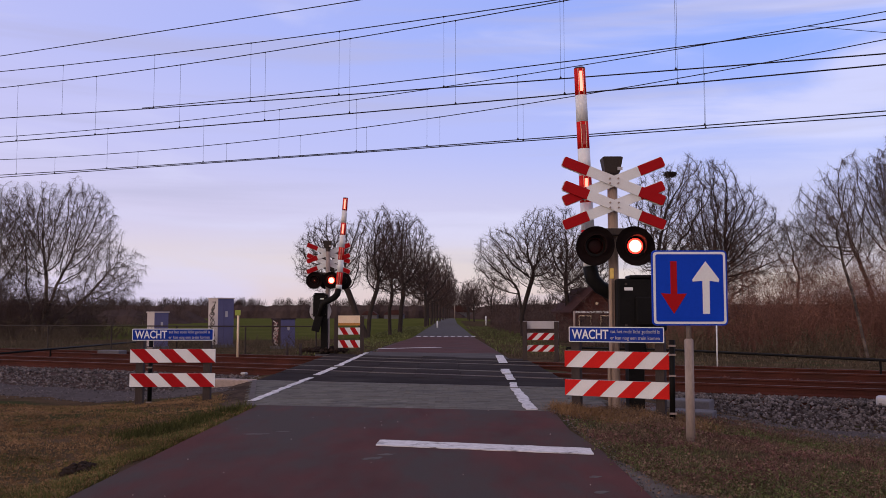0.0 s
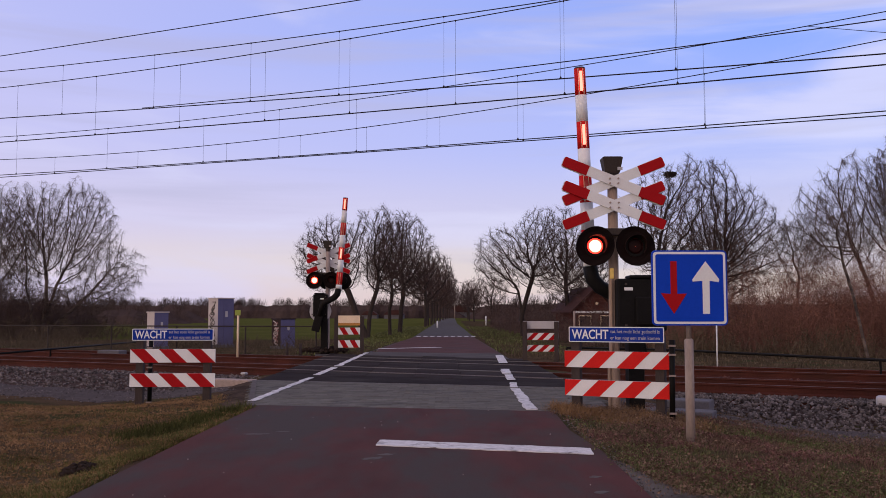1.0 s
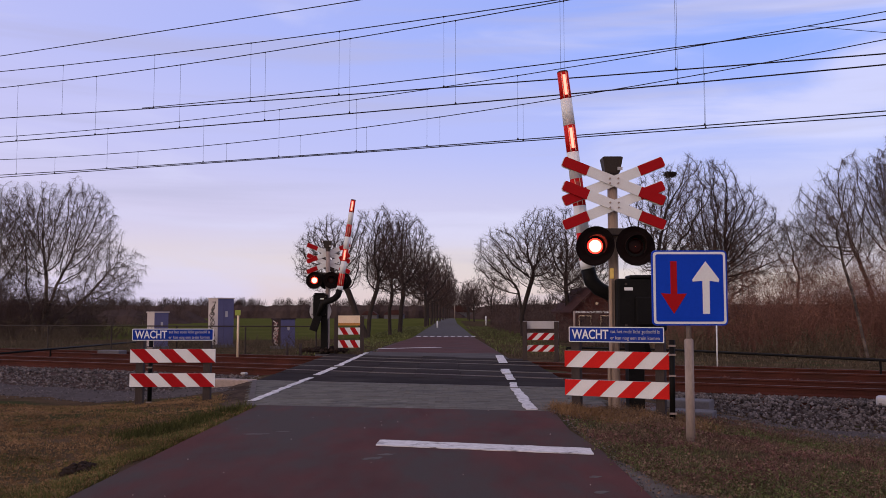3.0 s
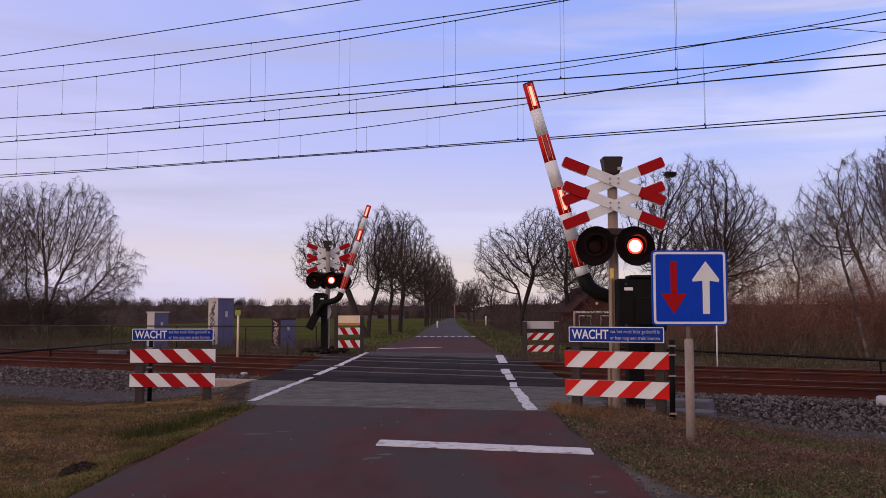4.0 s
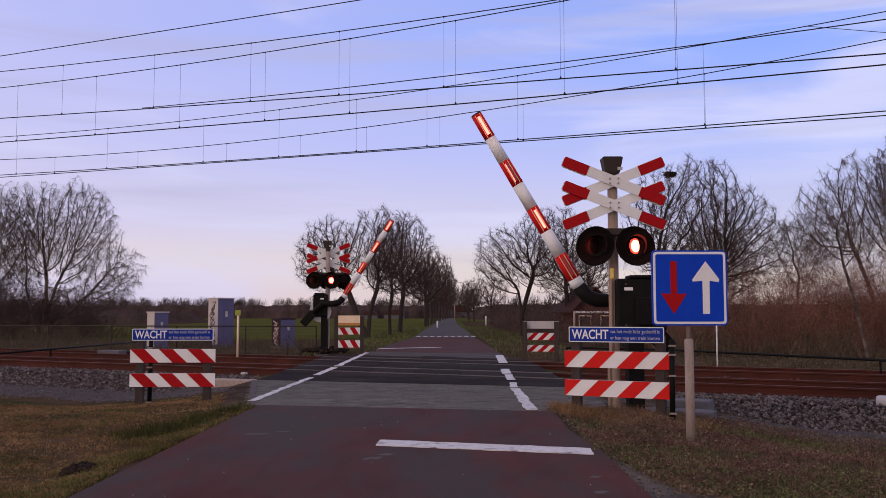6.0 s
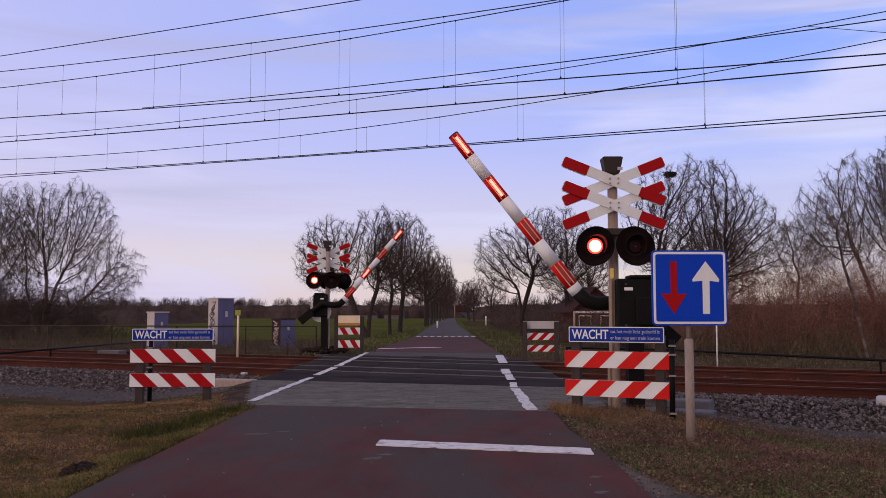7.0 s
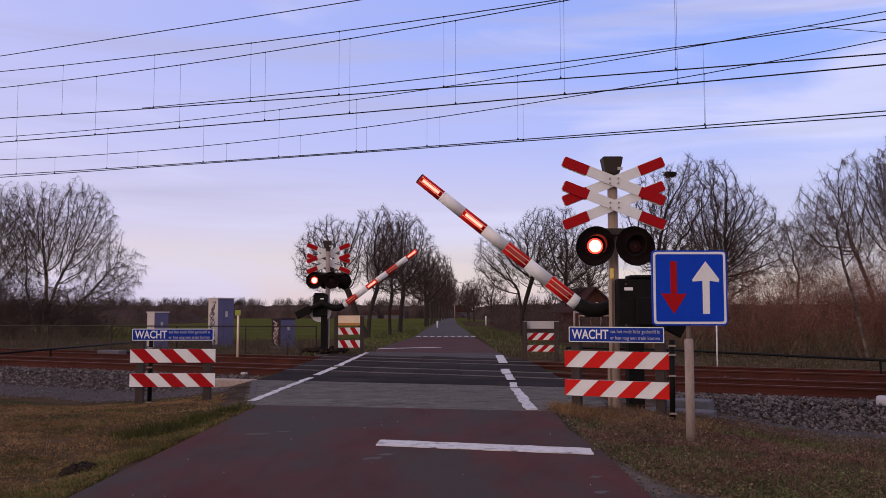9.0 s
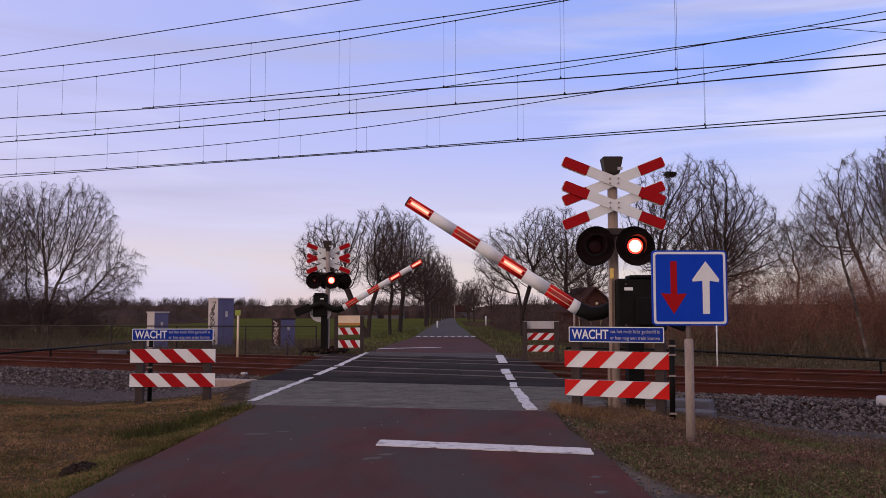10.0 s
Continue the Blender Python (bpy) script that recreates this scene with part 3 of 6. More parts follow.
def build_tracks():
    prof = [(-0.075, -0.172), (0.075, -0.172), (0.075, -0.155), (0.012, -0.125), (0.012, -0.045), (0.036, -0.035), (0.036, -0.004), (0.03, 0.0),
            (-0.03, 0.0), (-0.036, -0.004), (-0.036, -0.035), (-0.012, -0.045), (-0.012, -0.125), (-0.075, -0.155)]
    for d in RAILS:
        bm = bmesh.new()
        n = len(prof)
        rings = [[bm.verts.new(track(s, d + o, z + 0.004)) for o, z in prof] for s in (-320, 160)]
        for k in range(n):
            f = bm.faces.new((rings[0][k], rings[0][(k + 1) % n], rings[1][(k + 1) % n], rings[1][k]))
            f.material_index = 1 if k == 7 else 0
        bm.faces.new(rings[0])
        bm.faces.new(rings[1][::-1])
        ob = link_bm("rail", bm, [M["rail_rust"], M["rail_head"]])
        tagged(ob, "rusty steel rail with a worn head", "rail", "rails of the double track")
    # bed under both tracks, with sloping shoulders
    bm = bmesh.new()
    sec = [(13.6, -0.62), (15.9, -0.20), (16.6, -0.17), (23.1, -0.17), (23.9, -0.22), (25.6, -0.55)]
    for s0, s1 in ((-320, -11.0), (-11.0, 0.0), (0.0, 160)):
        zz = -0.16 if s0 == -11.0 else 0.0
        a = [bm.verts.new(track(s0, d, z + zz)) for d, z in sec]
        b = [bm.verts.new(track(s1, d, z + zz)) for d, z in sec]
        for k in range(len(sec) - 1):
            bm.faces.new((a[k], b[k], b[k + 1], a[k + 1]))
    ob = link_bm("track_bed", bm, M["bed"])
    tagged(ob, "rust-brown gravel bed below the two tracks", "track bed", kind="structure")
    # sleepers near the road
    bm = bmesh.new()
    box(bm, -0.13, 0.13, -1.25, 1.25, -0.2, 0.0, 0.015)
    first = None
    yaw = math.degrees(math.atan2(TR.y, TR.x))
    for d in (17.78, 21.81):
        for k in range(60):
            s = -36 + k * 0.62
            if -12.8 < s < -3.2:
                continue
            p = track(s, d, -0.165)
            if first is None:
                first = link_bm("sleeper", bm, M["sleeper"])
                tagged(first, "rust-stained concrete sleeper under the rails", "sleeper", "sleepers of the tracks")
                first.matrix_basis = pose(p.x, p.y, p.z, 0, 0, yaw)
            else:
                copy_thing(first, pose(p.x, p.y, p.z, 0, 0, yaw))


build_tracks()


def build_paths():
    """Fine gravel along the foot of the ballast."""
    def ribbon(name, rows, label):
        V = [(p.x, p.y, height(p.x, p.y) + (0.018 if 0 < j < len(rows) - 1 else -0.06)) for j, row in enumerate(rows) for p in row]
        n = len(rows[0])
        Fc = [(j * n + i, j * n + i + 1, (j + 1) * n + i + 1, (j + 1) * n + i) for j in range(len(rows) - 1) for i in range(n - 1)]
        tagged(raw(name, V, Fc, M["path"], smooth=True), label, "gravel path", kind="structure")
    for lo, hi in ((-40, -9.6), (-4.0, 14)):
        ribbon("gravel_path", [[track(lo + (hi - lo) * i / 60, d + 0.12 * noise.noise(Vector((i * 0.4, d, 2)))) for i in range(61)] for d in np.linspace(12.6, 14.9, 8)],
               "fine grey gravel along the foot of the ballast")


build_paths()


def build_ramp():
    """Earth sloping down from the paving's west edge."""
    V, Fc, n = [], [], 24
    for j in range(5):
        for i in range(n + 1):
            y = 12.4 + 5.2 * i / n
            x0 = -2.66 - max(0.0, y - 12.6) * 0.195
            x = x0 - j * 0.2
            k = smooth01(j / 4)
            V.append((x + 0.05 * noise.noise(Vector((y * 2, j, 1))), y, -0.012 * (1 - k) + (height(x, y) - 0.02) * k + (0.03 * noise.noise(Vector((x * 3, y * 3, 2))) if 0 < j < 4 else 0)))
    for j in range(4):
        for i in range(n):
            a = j * (n + 1) + i
            Fc.append((a, a + 1, a + n + 2, a + n + 1))
    tagged(raw("earth_ramp", V, Fc, M["earth_edge"], smooth=True), "bare earth sloping down beside the paving", "earth", kind="structure")


build_ramp()


def scatter_stones(name, count, region, size, material, label, seed):
    rng = np.random.default_rng(seed)
    base = np.array([(1, 0, 0), (-1, 0, 0), (0, 1, 0), (0, -1, 0), (0, 0, 1), (0, 0, -1)], float)
    tri = np.array([(0, 2, 4), (2, 1, 4), (1, 3, 4), (3, 0, 4), (2, 0, 5), (1, 2, 5), (3, 1, 5), (0, 3, 5)])
    V, Fc = [], []
    for i in range(count):
        p = region(rng)
        q = base * rng.uniform(0.55, 1.2, (6, 3)) * size * rng.uniform(0.6, 1.4) + rng.normal(0, size * 0.12, (6, 3))
        a, e = rng.uniform(0, 6.28, 2)
        c, s = math.cos(a), math.sin(a)
        q = q @ np.array([(c, s, 0), (-s, c, 0), (0, 0, 1)])
        c, s = math.cos(e), math.sin(e)
        q = q @ np.array([(1, 0, 0), (0, c, s), (0, -s, c * 0.9)])
        V.append(q + np.array(p))
        Fc.append(tri + 6 * i)
    ob = raw(name, np.concatenate(V).tolist(), np.concatenate(Fc).tolist(), material)
    tagged(ob, label, "ballast", kind="stuff")


def shoulder(rng):
    while True:
        s = rng.uniform(-30, 9)
        if -10.6 < s < -3.9 and rng.uniform() < 0.97:
            continue
        d = rng.uniform(13.9, 16.85)
        z = -0.19 if d > 15.9 else -0.20 - 0.42 * (15.9 - d) / 2.3
        return track(s, d, z + rng.uniform(0, 0.03))


def between(rng):
    while True:
        s = rng.uniform(-34, 9)
        if -12.5 < s < -3.4:
            continue
        d = rng.choice((rng.uniform(17.1, 18.4), rng.uniform(18.6, 21.0), rng.uniform(21.1, 22.5), rng.uniform(22.6, 23.8)))
        return track(s, d, -0.17 + rng.uniform(0, 0.03))


scatter_stones("ballast_shoulder", 12000, shoulder, 0.036, M["stone"], "loose grey crushed stone along the track", 3)
scatter_stones("ballast_between_rails", 5000, between, 0.035, M["stone_rust"], "rust-brown crushed stone between the rails", 4)


def shoulder_east(rng):
    d = rng.uniform(13.9, 16.85)
    return track(rng.uniform(-3.9, 7), d, (-0.19 if d > 15.9 else -0.20 - 0.42 * (15.9 - d) / 2.3) + rng.uniform(0, 0.03))


scatter_stones("ballast_shoulder_east", 7000, shoulder_east, 0.027, M["stone"], "smaller grey crushed stone filling the ballast", 5)


def path_gravel(rng):
    s = rng.uniform(-30, -9.7) if rng.uniform() < 0.6 else rng.uniform(-4, 8)
    p = track(s, rng.uniform(12.5, 14.6))
    return Vector((p.x, p.y, height(p.x, p.y) + 0.022))


scatter_stones("path_gravel", 5000, path_gravel, 0.016, M["stone"], "small grey gravel beside the ballast", 8)


def road_specks(rng):
    y = rng.uniform(5, 12)
    return Vector((rng.uniform(-2.4, 1.3), y, 0.004))


scatter_stones("road_grit", 26, road_specks, 0.007, M["concrete"], "scattered grit on the road", 12)

# ---- road markings ----
def marking(poly, name="road_marking", label="white painted road line, slightly worn", wear=0.012):
    """A painted field with an edge that has crumbled unevenly."""
    rng = random.Random(int(abs(poly[0][0]) * 1000 + poly[0][1] * 77))
    out = []
    for (xa, ya), (xb, yb) in zip(poly, poly[1:] + poly[:1]):
        L = math.hypot(xb - xa, yb - ya)
        m = max(1, min(60, int(L / 0.06)))
        nx, ny = -(yb - ya) / L, (xb - xa) / L
        for k in range(m):
            j = wear * (rng.uniform(-0.25, 0.35) + 2.0 * noise.noise(Vector((xa * 3, ya * 3 + k * 0.27, 3.0)))) if k else 0.0
            out.append((xa + (xb - xa) * k / m + nx * j, ya + (yb - ya) * k / m + ny * j))
    return line_at(out, 0.0, 0.008, name, M["paint_white"], label, "road marking")


def band(x0, y0, x1, y1, w):
    d = Vector((x1 - x0, y1 - y0, 0)).normalized()
    o = Vector((-d.y, d.x, 0)) * w / 2
    return [(x0 - o.x, y0 - o.y), (x1 - o.x, y1 - o.y), (x1 + o.x, y1 + o.y), (x0 + o.x, y0 + o.y)]


def build_markings():
    marking([(-0.655, 8.76), (1.375, 8.20), (1.40, 8.56), (-0.64, 9.14)], "stop_line", "white stop line before the crossing")
    marking(band(-2.82, 13.2, -2.66, 18.0, 0.12), "edge_line", "worn white line along the crossing", 0.022)
    marking(band(-2.66, 18.8, -2.60, 21.4, 0.145), "edge_line", "worn white line along the crossing", 0.022)
    marking(band(-2.60, 21.9, -2.52, 29.6, 0.135), "edge_line", "worn white line along the crossing", 0.022)
    marking(band(1.19, 12.0, 1.24, 15.4, 0.16), "edge_line", "chipped white line along the crossing", 0.016)
    marking(band(1.24, 15.65, 1.31, 16.7, 0.13), "edge_line", "chipped white line along the crossing", 0.016)
    marking(band(1.33, 17.4, 1.38, 18.9, 0.16), "edge_line", "chipped white line along the crossing", 0.016)
    marking(band(1.37, 19.2, 1.44, 20.8, 0.19), "edge_line", "chipped white line along the crossing", 0.016)
    marking(band(1.58, 23.4, 1.74, 27.6, 0.23), "edge_line", "chipped white line along the crossing")
    marking(band(-2.33, 32.9, -0.12, 34.3, 0.32), "stop_line", "thin white stop line behind the crossing")
    for k in range(9):
        x = -1.50 + k * 0.39
        marking([(x, 50.4), (x + 0.22, 50.4), (x + 0.22, 51.7), (x, 51.7)], "block_marking", "small white blocks across the road")


build_markings()


def build_scuffs():
    """Pale scuffed spots where the asphalt's surface is scraped."""
    rng = random.Random(31)
    for x, y, w, d in ((-0.62, 8.0, 0.11, 0.10), (-0.52, 8.22, 0.09, 0.06), (1.20, 7.10, 0.05, 0.05), (1.15, 6.50, 0.06, 0.06), (-2.0, 9.6, 0.16, 0.05), (-1.75, 9.8, 0.10, 0.04)):
        pts = []
        for k in range(14):
            a = 6.2832 * k / 14
            r = rng.uniform(0.55, 1.1)
            pts.append((x + math.cos(a) * w * r + 0.3 * w * math.sin(a), y + math.sin(a) * d * r))
        line_at(pts, -0.01, 0.0025, "scuff", M["joint"], "pale scuffed spot on the red asphalt", "road damage")


build_scuffs()


# ---- catenary ----
def build_wires():
    wires = {
        "C1": (17.6, [(-23.5, 7.12), (-14.9, 6.67), (-8.7, 6.35), (0.2, 5.96)], 0.014),
        "C2": (18.0, [(-24.0, 6.51), (-15.25, 6.23), (-8.9, 6.06), (0.2, 5.86)], 0.015),
        "M1": (17.6, [(-23.6, 8.56), (-17.2, 8.23), (-11.35, 8.06), (-6.0, 7.94)], 0.0125),
        "M2": (18.0, [(-24.1, 8.21), (-16.85, 8.01), (-11.4, 7.98), (-5.9, 8.05)], 0.0125),
        "M3": (21.6, [(-28.8, 7.75), (-16.3, 7.47), (-8.6, 7.58), (0.26, 7.97)], 0.012),
        "M4": (22.0, [(-29.3, 7.01), (-18.6, 6.71), (-8.5, 6.88), (0.25, 7.46)], 0.012),
        "C3": (21.6, [(-28.8, 6.34), (-18.3, 6.06), (-10.7, 5.90), (0.2, 5.74)], 0.014),
        "C4": (22.0, [(-29.3, 6.35), (-18.6, 6.11), (-10.9, 5.95), (0.2, 5.72)], 0.014),
        "E": (17.3, [(-17.1, 6.73), (-8.6, 6.53), (-4.6, 6.48), (0.2, 6.50)], 0.0115),
        "T": (15.0, [(-20.1, 7.89), (-14.1, 7.74), (-9.3, 7.63)], 0.011),
    }
    fits = {}
    for key, (d, pts, r) in wires.items():
        c = np.polyfit([p[0] for p in pts], [p[1] for p in pts], 2)
        fits[key] = c
        lo = -17.5 if key == "E" else -44
        bm = bmesh.new()
        tube(bm, [track(s, d, float(np.polyval(c, s))) for s in np.linspace(lo, 12, 40)], r, 5)
        name = "contact_wire" if key[0] == "C" else "carrier_wire"
        ob = link_bm(name, bm, M["wire"])
        tagged(ob, "thin dark overhead wire above the railway", "overhead wire", "overhead wires")
    bm = bmesh.new()
    tube(bm, [track(-1.15, 17.8, 6.72), track(1.4, 17.8, 6.12)], 0.006, 5)
    tagged(link_bm("stay_wire", bm, M["wire"]), "short thin stay wire below the carrier", "overhead wire", "overhead wires")
    sets = [("M1", "C1", 17.6, (-28.0, -24.3, -20.9, -17.4, -14.15, -11.5, -8.7, -5.95, -3.55)),
            ("M2", "C2", 18.0, (-26.8, -23.3, -20.0, -16.85, -14.0, -11.45, -8.6, -6.0, -3.6)),
            ("M3", "C3", 21.6, (-27.9, -23.4, -19.2, -16.25, -13.5, -11.2, -8.5, -3.7, 1.0)),
            ("M4", "C4", 22.0, (-26.4, -22.4, -18.6, -15.75, -13.4, -11.0, -8.5, -3.75, 1.0))]
    for top, low, d, places in sets:
        for s in places:
            zt, zl = float(np.polyval(fits[top], s)), float(np.polyval(fits[low], s))
            bm = bmesh.new()
            tube(bm, [track(s, d, zl), track(s, d, zt)], 0.0036, 4)
            tube(bm, [track(s, d, zl), track(s, d, zl + 0.02), track(s, d, zl + 0.06)], [0.032, 0.026, 0.006], 6)
            tube(bm, [track(s, d, zt - 0.03), track(s, d, zt + 0.012)], [0.008, 0.022], 6)
            ob = link_bm("dropper", bm, M["wire"])
            tagged(ob, "thin dropper wire with a dark clamp", "overhead wire", "droppers")


build_wires()

# ---- signals ----
LENS = []      # the turning lenses: object, local place, which of the two phases


def cross_board(parent, cz, tilt, y, name, bolts=True, rear=0.0):
    """One plank of a double cross: white with red ends."""
    m = pose(0, y, cz, 0, tilt, 0)
    hl, w = 0.780, 0.073
    bm = bmesh.new()
    slab(bm, [(-0.40, -w), (0.40, -w), (0.40, w), (-0.40, w)], -0.012, 0.012)
    bmesh.ops.transform(bm, matrix=m, verts=bm.verts)
    b = part(name, bm, M["white"], parent, "white plank of the warning cross")
    for sx in (-1, 1):
        bm = bmesh.new()
        slab(bm, [(sx * 0.402, -w), (sx * (hl - 0.015), -w), (sx * hl, -w + 0.022), (sx * hl, w - 0.022), (sx * (hl - 0.015), w), (sx * 0.402, w)], -0.013, 0.013)
        bmesh.ops.transform(bm, matrix=m, verts=bm.verts)
        part("red_end", bm, M["red"], b, "red reflective end")
        bm = bmesh.new()
        p = slab(bm, [(sx * 0.405, -w - 0.008), (sx * (hl - 0.012), -w - 0.008), (sx * (hl + 0.008), -w + 0.018), (sx * (hl + 0.008), w - 0.018), (sx * (hl - 0.012), w + 0.008), (sx * 0.405, w + 0.008)], 0.014 + rear, 0.018 + rear)
        bmesh.ops.transform(bm, matrix=m, verts=p.verts)
        part("rim", bm, M["white"], b)
    for dx in (-0.06, 0.06) if bolts else ():
        for dz in (-0.035, 0.035):
            bm = bmesh.new()
            tube(bm, [(dx, y - 0.03, cz + dz), (dx, y - 0.012, cz + dz)], 0.014, 8)
            part("bolt", bm, M["galv"], b)


def lamp_head(parent, x, y, z, phase, front=-1):
    """A round black background plate with a hooded lamp; the lens turns its lit side out."""
    bm = bmesh.new()
    n, R = 36, 0.275
    outline = []
    for k in range(n):
        a = 2 * math.pi * k / n
        rr = R * (1 + 0.035 * math.cos(2 * (a - radians(45 if x < 0 else 135))))
        outline.append((x + rr * math.cos(a), z + rr * math.sin(a) * 1.02))
    # shallow dish round the lens
    lip = 0.05 * front
    rims = [[bm.verts.new((x + (px - x) * k, y + (0.015 if front < 0 else 0.015) + lip * dy, z + (pz - z) * k)) for px, pz in outline]
            for k, dy in ((0.40, 0.0), (0.75, 0.25), (1.0, 1.0), (1.01, 0.8), (0.8, 0.0), (0.5, -0.6), (0.40, -2.0))]
    for a, b in zip(rims, rims[1:]):
        for k in range(n):
            bm.faces.new((a[k], a[(k + 1) % n], b[(k + 1) % n], b[k]))
    bm.faces.new(rims[-1])
    # drum behind
    tube(bm, [(x, y + 0.03 * (1 if front < 0 else -0.5), z), (x, y + 0.20 * -front, z), (x, y + 0.24 * -front, z)], [0.15, 0.14, 0.08], 20)
    head = part("lamp_head", bm, M["plate"], parent, "round black lamp plate with a hooded red lens")
    # hood: open half tube over the lens
    bm = bmesh.new()
    yf = y if front < 0 else y + 0.03
    hood, ring = [], []
    for j, (dy, r) in enumerate(((0, 0.150), (0.05, 0.150), (0.12, 0.152), (0.20, 0.156))):
        row = []
        for k in range(25):
            a = radians(-40 + 260 * k / 24)
            reach = dy * (0.35 + 0.65 * max(0.0, math.sin((a + 0.35) if x < 0 else a)))
            row.append((bm.verts.new((x + r * math.cos(a), yf + front * reach, z + r * math.sin(a))),
                        bm.verts.new((x + (r - 0.006) * math.cos(a), yf + front * reach, z + (r - 0.006) * math.sin(a)))))
        hood.append(row)
    for a, b in zip(hood, hood[1:]):
        for k in range(24):
            bm.faces.new((a[k][0], a[k + 1][0], b[k + 1][0], b[k][0]))
            bm.faces.new((a[k][1], b[k][1], b[k + 1][1], a[k + 1][1]))
    for k in range(24):
        bm.faces.new((hood[-1][k][0], hood[-1][k + 1][0], hood[-1][k + 1][1], hood[-1][k][1]))
    part("hood", bm, M["hood"], head)
    # fixed collar round the lens
    bm = bmesh.new()
    for k in range(28):
        a0, a1 = 2 * math.pi * k / 28, 2 * math.pi * (k + 1) / 28
        q = []
        for a in (a0, a1):
            for r, dy in ((0.112, 0.012), (0.150, 0.012), (0.150, 0.0), (0.112, 0.0)):
                q.append(bm.verts.new((x + r * math.cos(a), yf + front * dy, z + r * math.sin(a))))
        for i in range(4):
            bm.faces.new((q[i], q[(i + 1) % 4], q[4 + (i + 1) % 4], q[4 + i]))
    part("collar", bm, M["black"], head)
    # the lens: domed, one side lit with a painted red halo, the other dark
    bm = bmesh.new()
    rings = []
    prof = [(0.0, -0.022), (0.05, -0.019), (0.088, -0.010), (0.1112, 0.0), (0.09, 0.008), (0.05, 0.014), (0.0, 0.016)]
    for r, dy in prof:
        rings.append([bm.verts.new((max(r, 0.001) * math.cos(2 * math.pi * k / 24), dy, max(r, 0.001) * math.sin(2 * math.pi * k / 24))) for k in range(24)])
    for j, (a, b) in enumerate(zip(rings, rings[1:])):
        for k in range(24):
            f = bm.faces.new((a[k], a[(k + 1) % 24], b[(k + 1) % 24], b[k]))
            f.material_index = (0, 0, 2, 1, 1, 1)[j]
    lens = link_bm("lens", bm, [M["lamp_on"], M["lamp_off"], M["lamp_halo"]], head, True)
    tagged(lens, "round red signal lens")
    place = (x, yf - front * 0.004, z)
    if phase is not None:
        LENS.append((lens, place, phase))
    lens.matrix_basis = pose(*place, 0, 0, 0 if front < 0 and phase is not None else 180)
    # dark recess behind the turning lens
    return head


def build_signal(x, y, z0, far=False):
    sig = thing("crossing_signal", pose(x, y, z0), "steel signal post with double warning cross and flashing red lamps", "railway signal", "crossing signals")
    h = 3.44 - z0 if not far else 3.62 - z0
    bm = bmesh.new()
    tube(bm, [(0, 0, 0), (0, 0, 0.04), (0, 0, 0.05), (0, 0, h - 0.22)], [0.13, 0.13, 0.075, 0.072], 18)
    part("post", bm, M["galv_brown"] if not far else M["galv"], sig, "weathered steel post", True)
    # head on the post: a tapered housing
    bm = bmesh.new()
    vs = []
    for zz, w, dd in ((h - 0.13, 0.095, 0.09), (h - 0.10, 0.11, 0.10), (h + 0.10, 0.145, 0.13), (h + 0.115, 0.12, 0.10)):
        vs.append([bm.verts.new((sx * w - 0.01, sy * dd, zz)) for sx, sy in ((-1, -1), (1, -1), (1, 1), (-1, 1))])
    for a, b in zip(vs, vs[1:]):
        for k in range(4):
            bm.faces.new((a[k], a[(k + 1) % 4], b[(k + 1) % 4], b[k]))
    bm.faces.new(vs[0][::-1])
    bm.faces.new(vs[-1])
    tube(bm, [(0, 0, h - 0.24), (0, 0, h - 0.13)], 0.078, 14)
    bell = part("bell_housing", bm, M["dark_steel"], sig, "dark square bell housing")
    bm = bmesh.new()
    box(bm, 0.055, 0.125, -0.135, -0.118, h - 0.09, h - 0.045)
    part("label_plate", bm, M["grey_board"], bell, "small pale label plate")
    s = 1 if not far else -1
    yb = -0.10 * s
    c1, c2 = (3.19 - z0, 2.84 - z0) if not far else (3.33 - z0, 2.98 - z0)
    for cz in (c1, c2):
        cross_board(sig, cz, -21.9, yb, "cross_plank", False)
        cross_board(sig, cz, 21.9, yb - 0.027 * s, "cross_plank", not far, 0.0 if far else 0.032)
    zl = 2.245 - z0 if not far else 2.40 - z0
    dx = 0.0
    xs = ((-0.295, 0), (0.275, 1)) if not far else ((-0.42, 0), (0.145, 1))
    for lx, ph in xs:
        lamp_head(sig, lx, -0.20, zl, ph)
    # carrier of the lamps
    bm = bmesh.new()
    box(bm, xs[0][0], xs[1][0] + (0.4 if far else 0), -0.06, 0.06, zl + 0.20, zl + 0.27, 0.01)
    box(bm, -0.09, 0.09, -0.16, 0.09, zl + 0.16, zl + 0.26, 0.01)
    part("lamp_carrier", bm, M["dark_steel"], sig, "dark steel carrier of the lamps")
    if far:
        for lx in (0.50, -0.05):
            lamp_head(sig, lx, 0.14, zl, None, 1)
    # cable tubes
    bm = bmesh.new()
    tube(bm, [(-0.085, -0.04, 0.0), (-0.085, -0.04, 0.6), (-0.055, -0.075, 0.9), (-0.05, -0.078, 1.9)], 0.026, 8)
    part("cable_tube", bm, M["galv_brown"], sig, "stained cable tube")
    if not far:
        bm = bmesh.new()
        box(bm, -0.070, -0.012, -0.094, -0.070, zl - 0.46, zl - 0.31, 0.006)
        part("reflector", bm, M["yellow"], sig, "small yellow reflector")
    return sig


near_signal = build_signal(2.462, 12.8, -0.12)
far_signal = build_signal(-3.87, 29.8, -0.1, far=True)

# ---- barriers ----
ARMS = []       # turning arms: object, place of the pivot, side
STRIPS = []     # turning light strips: object, local place, phase (None: always lit)


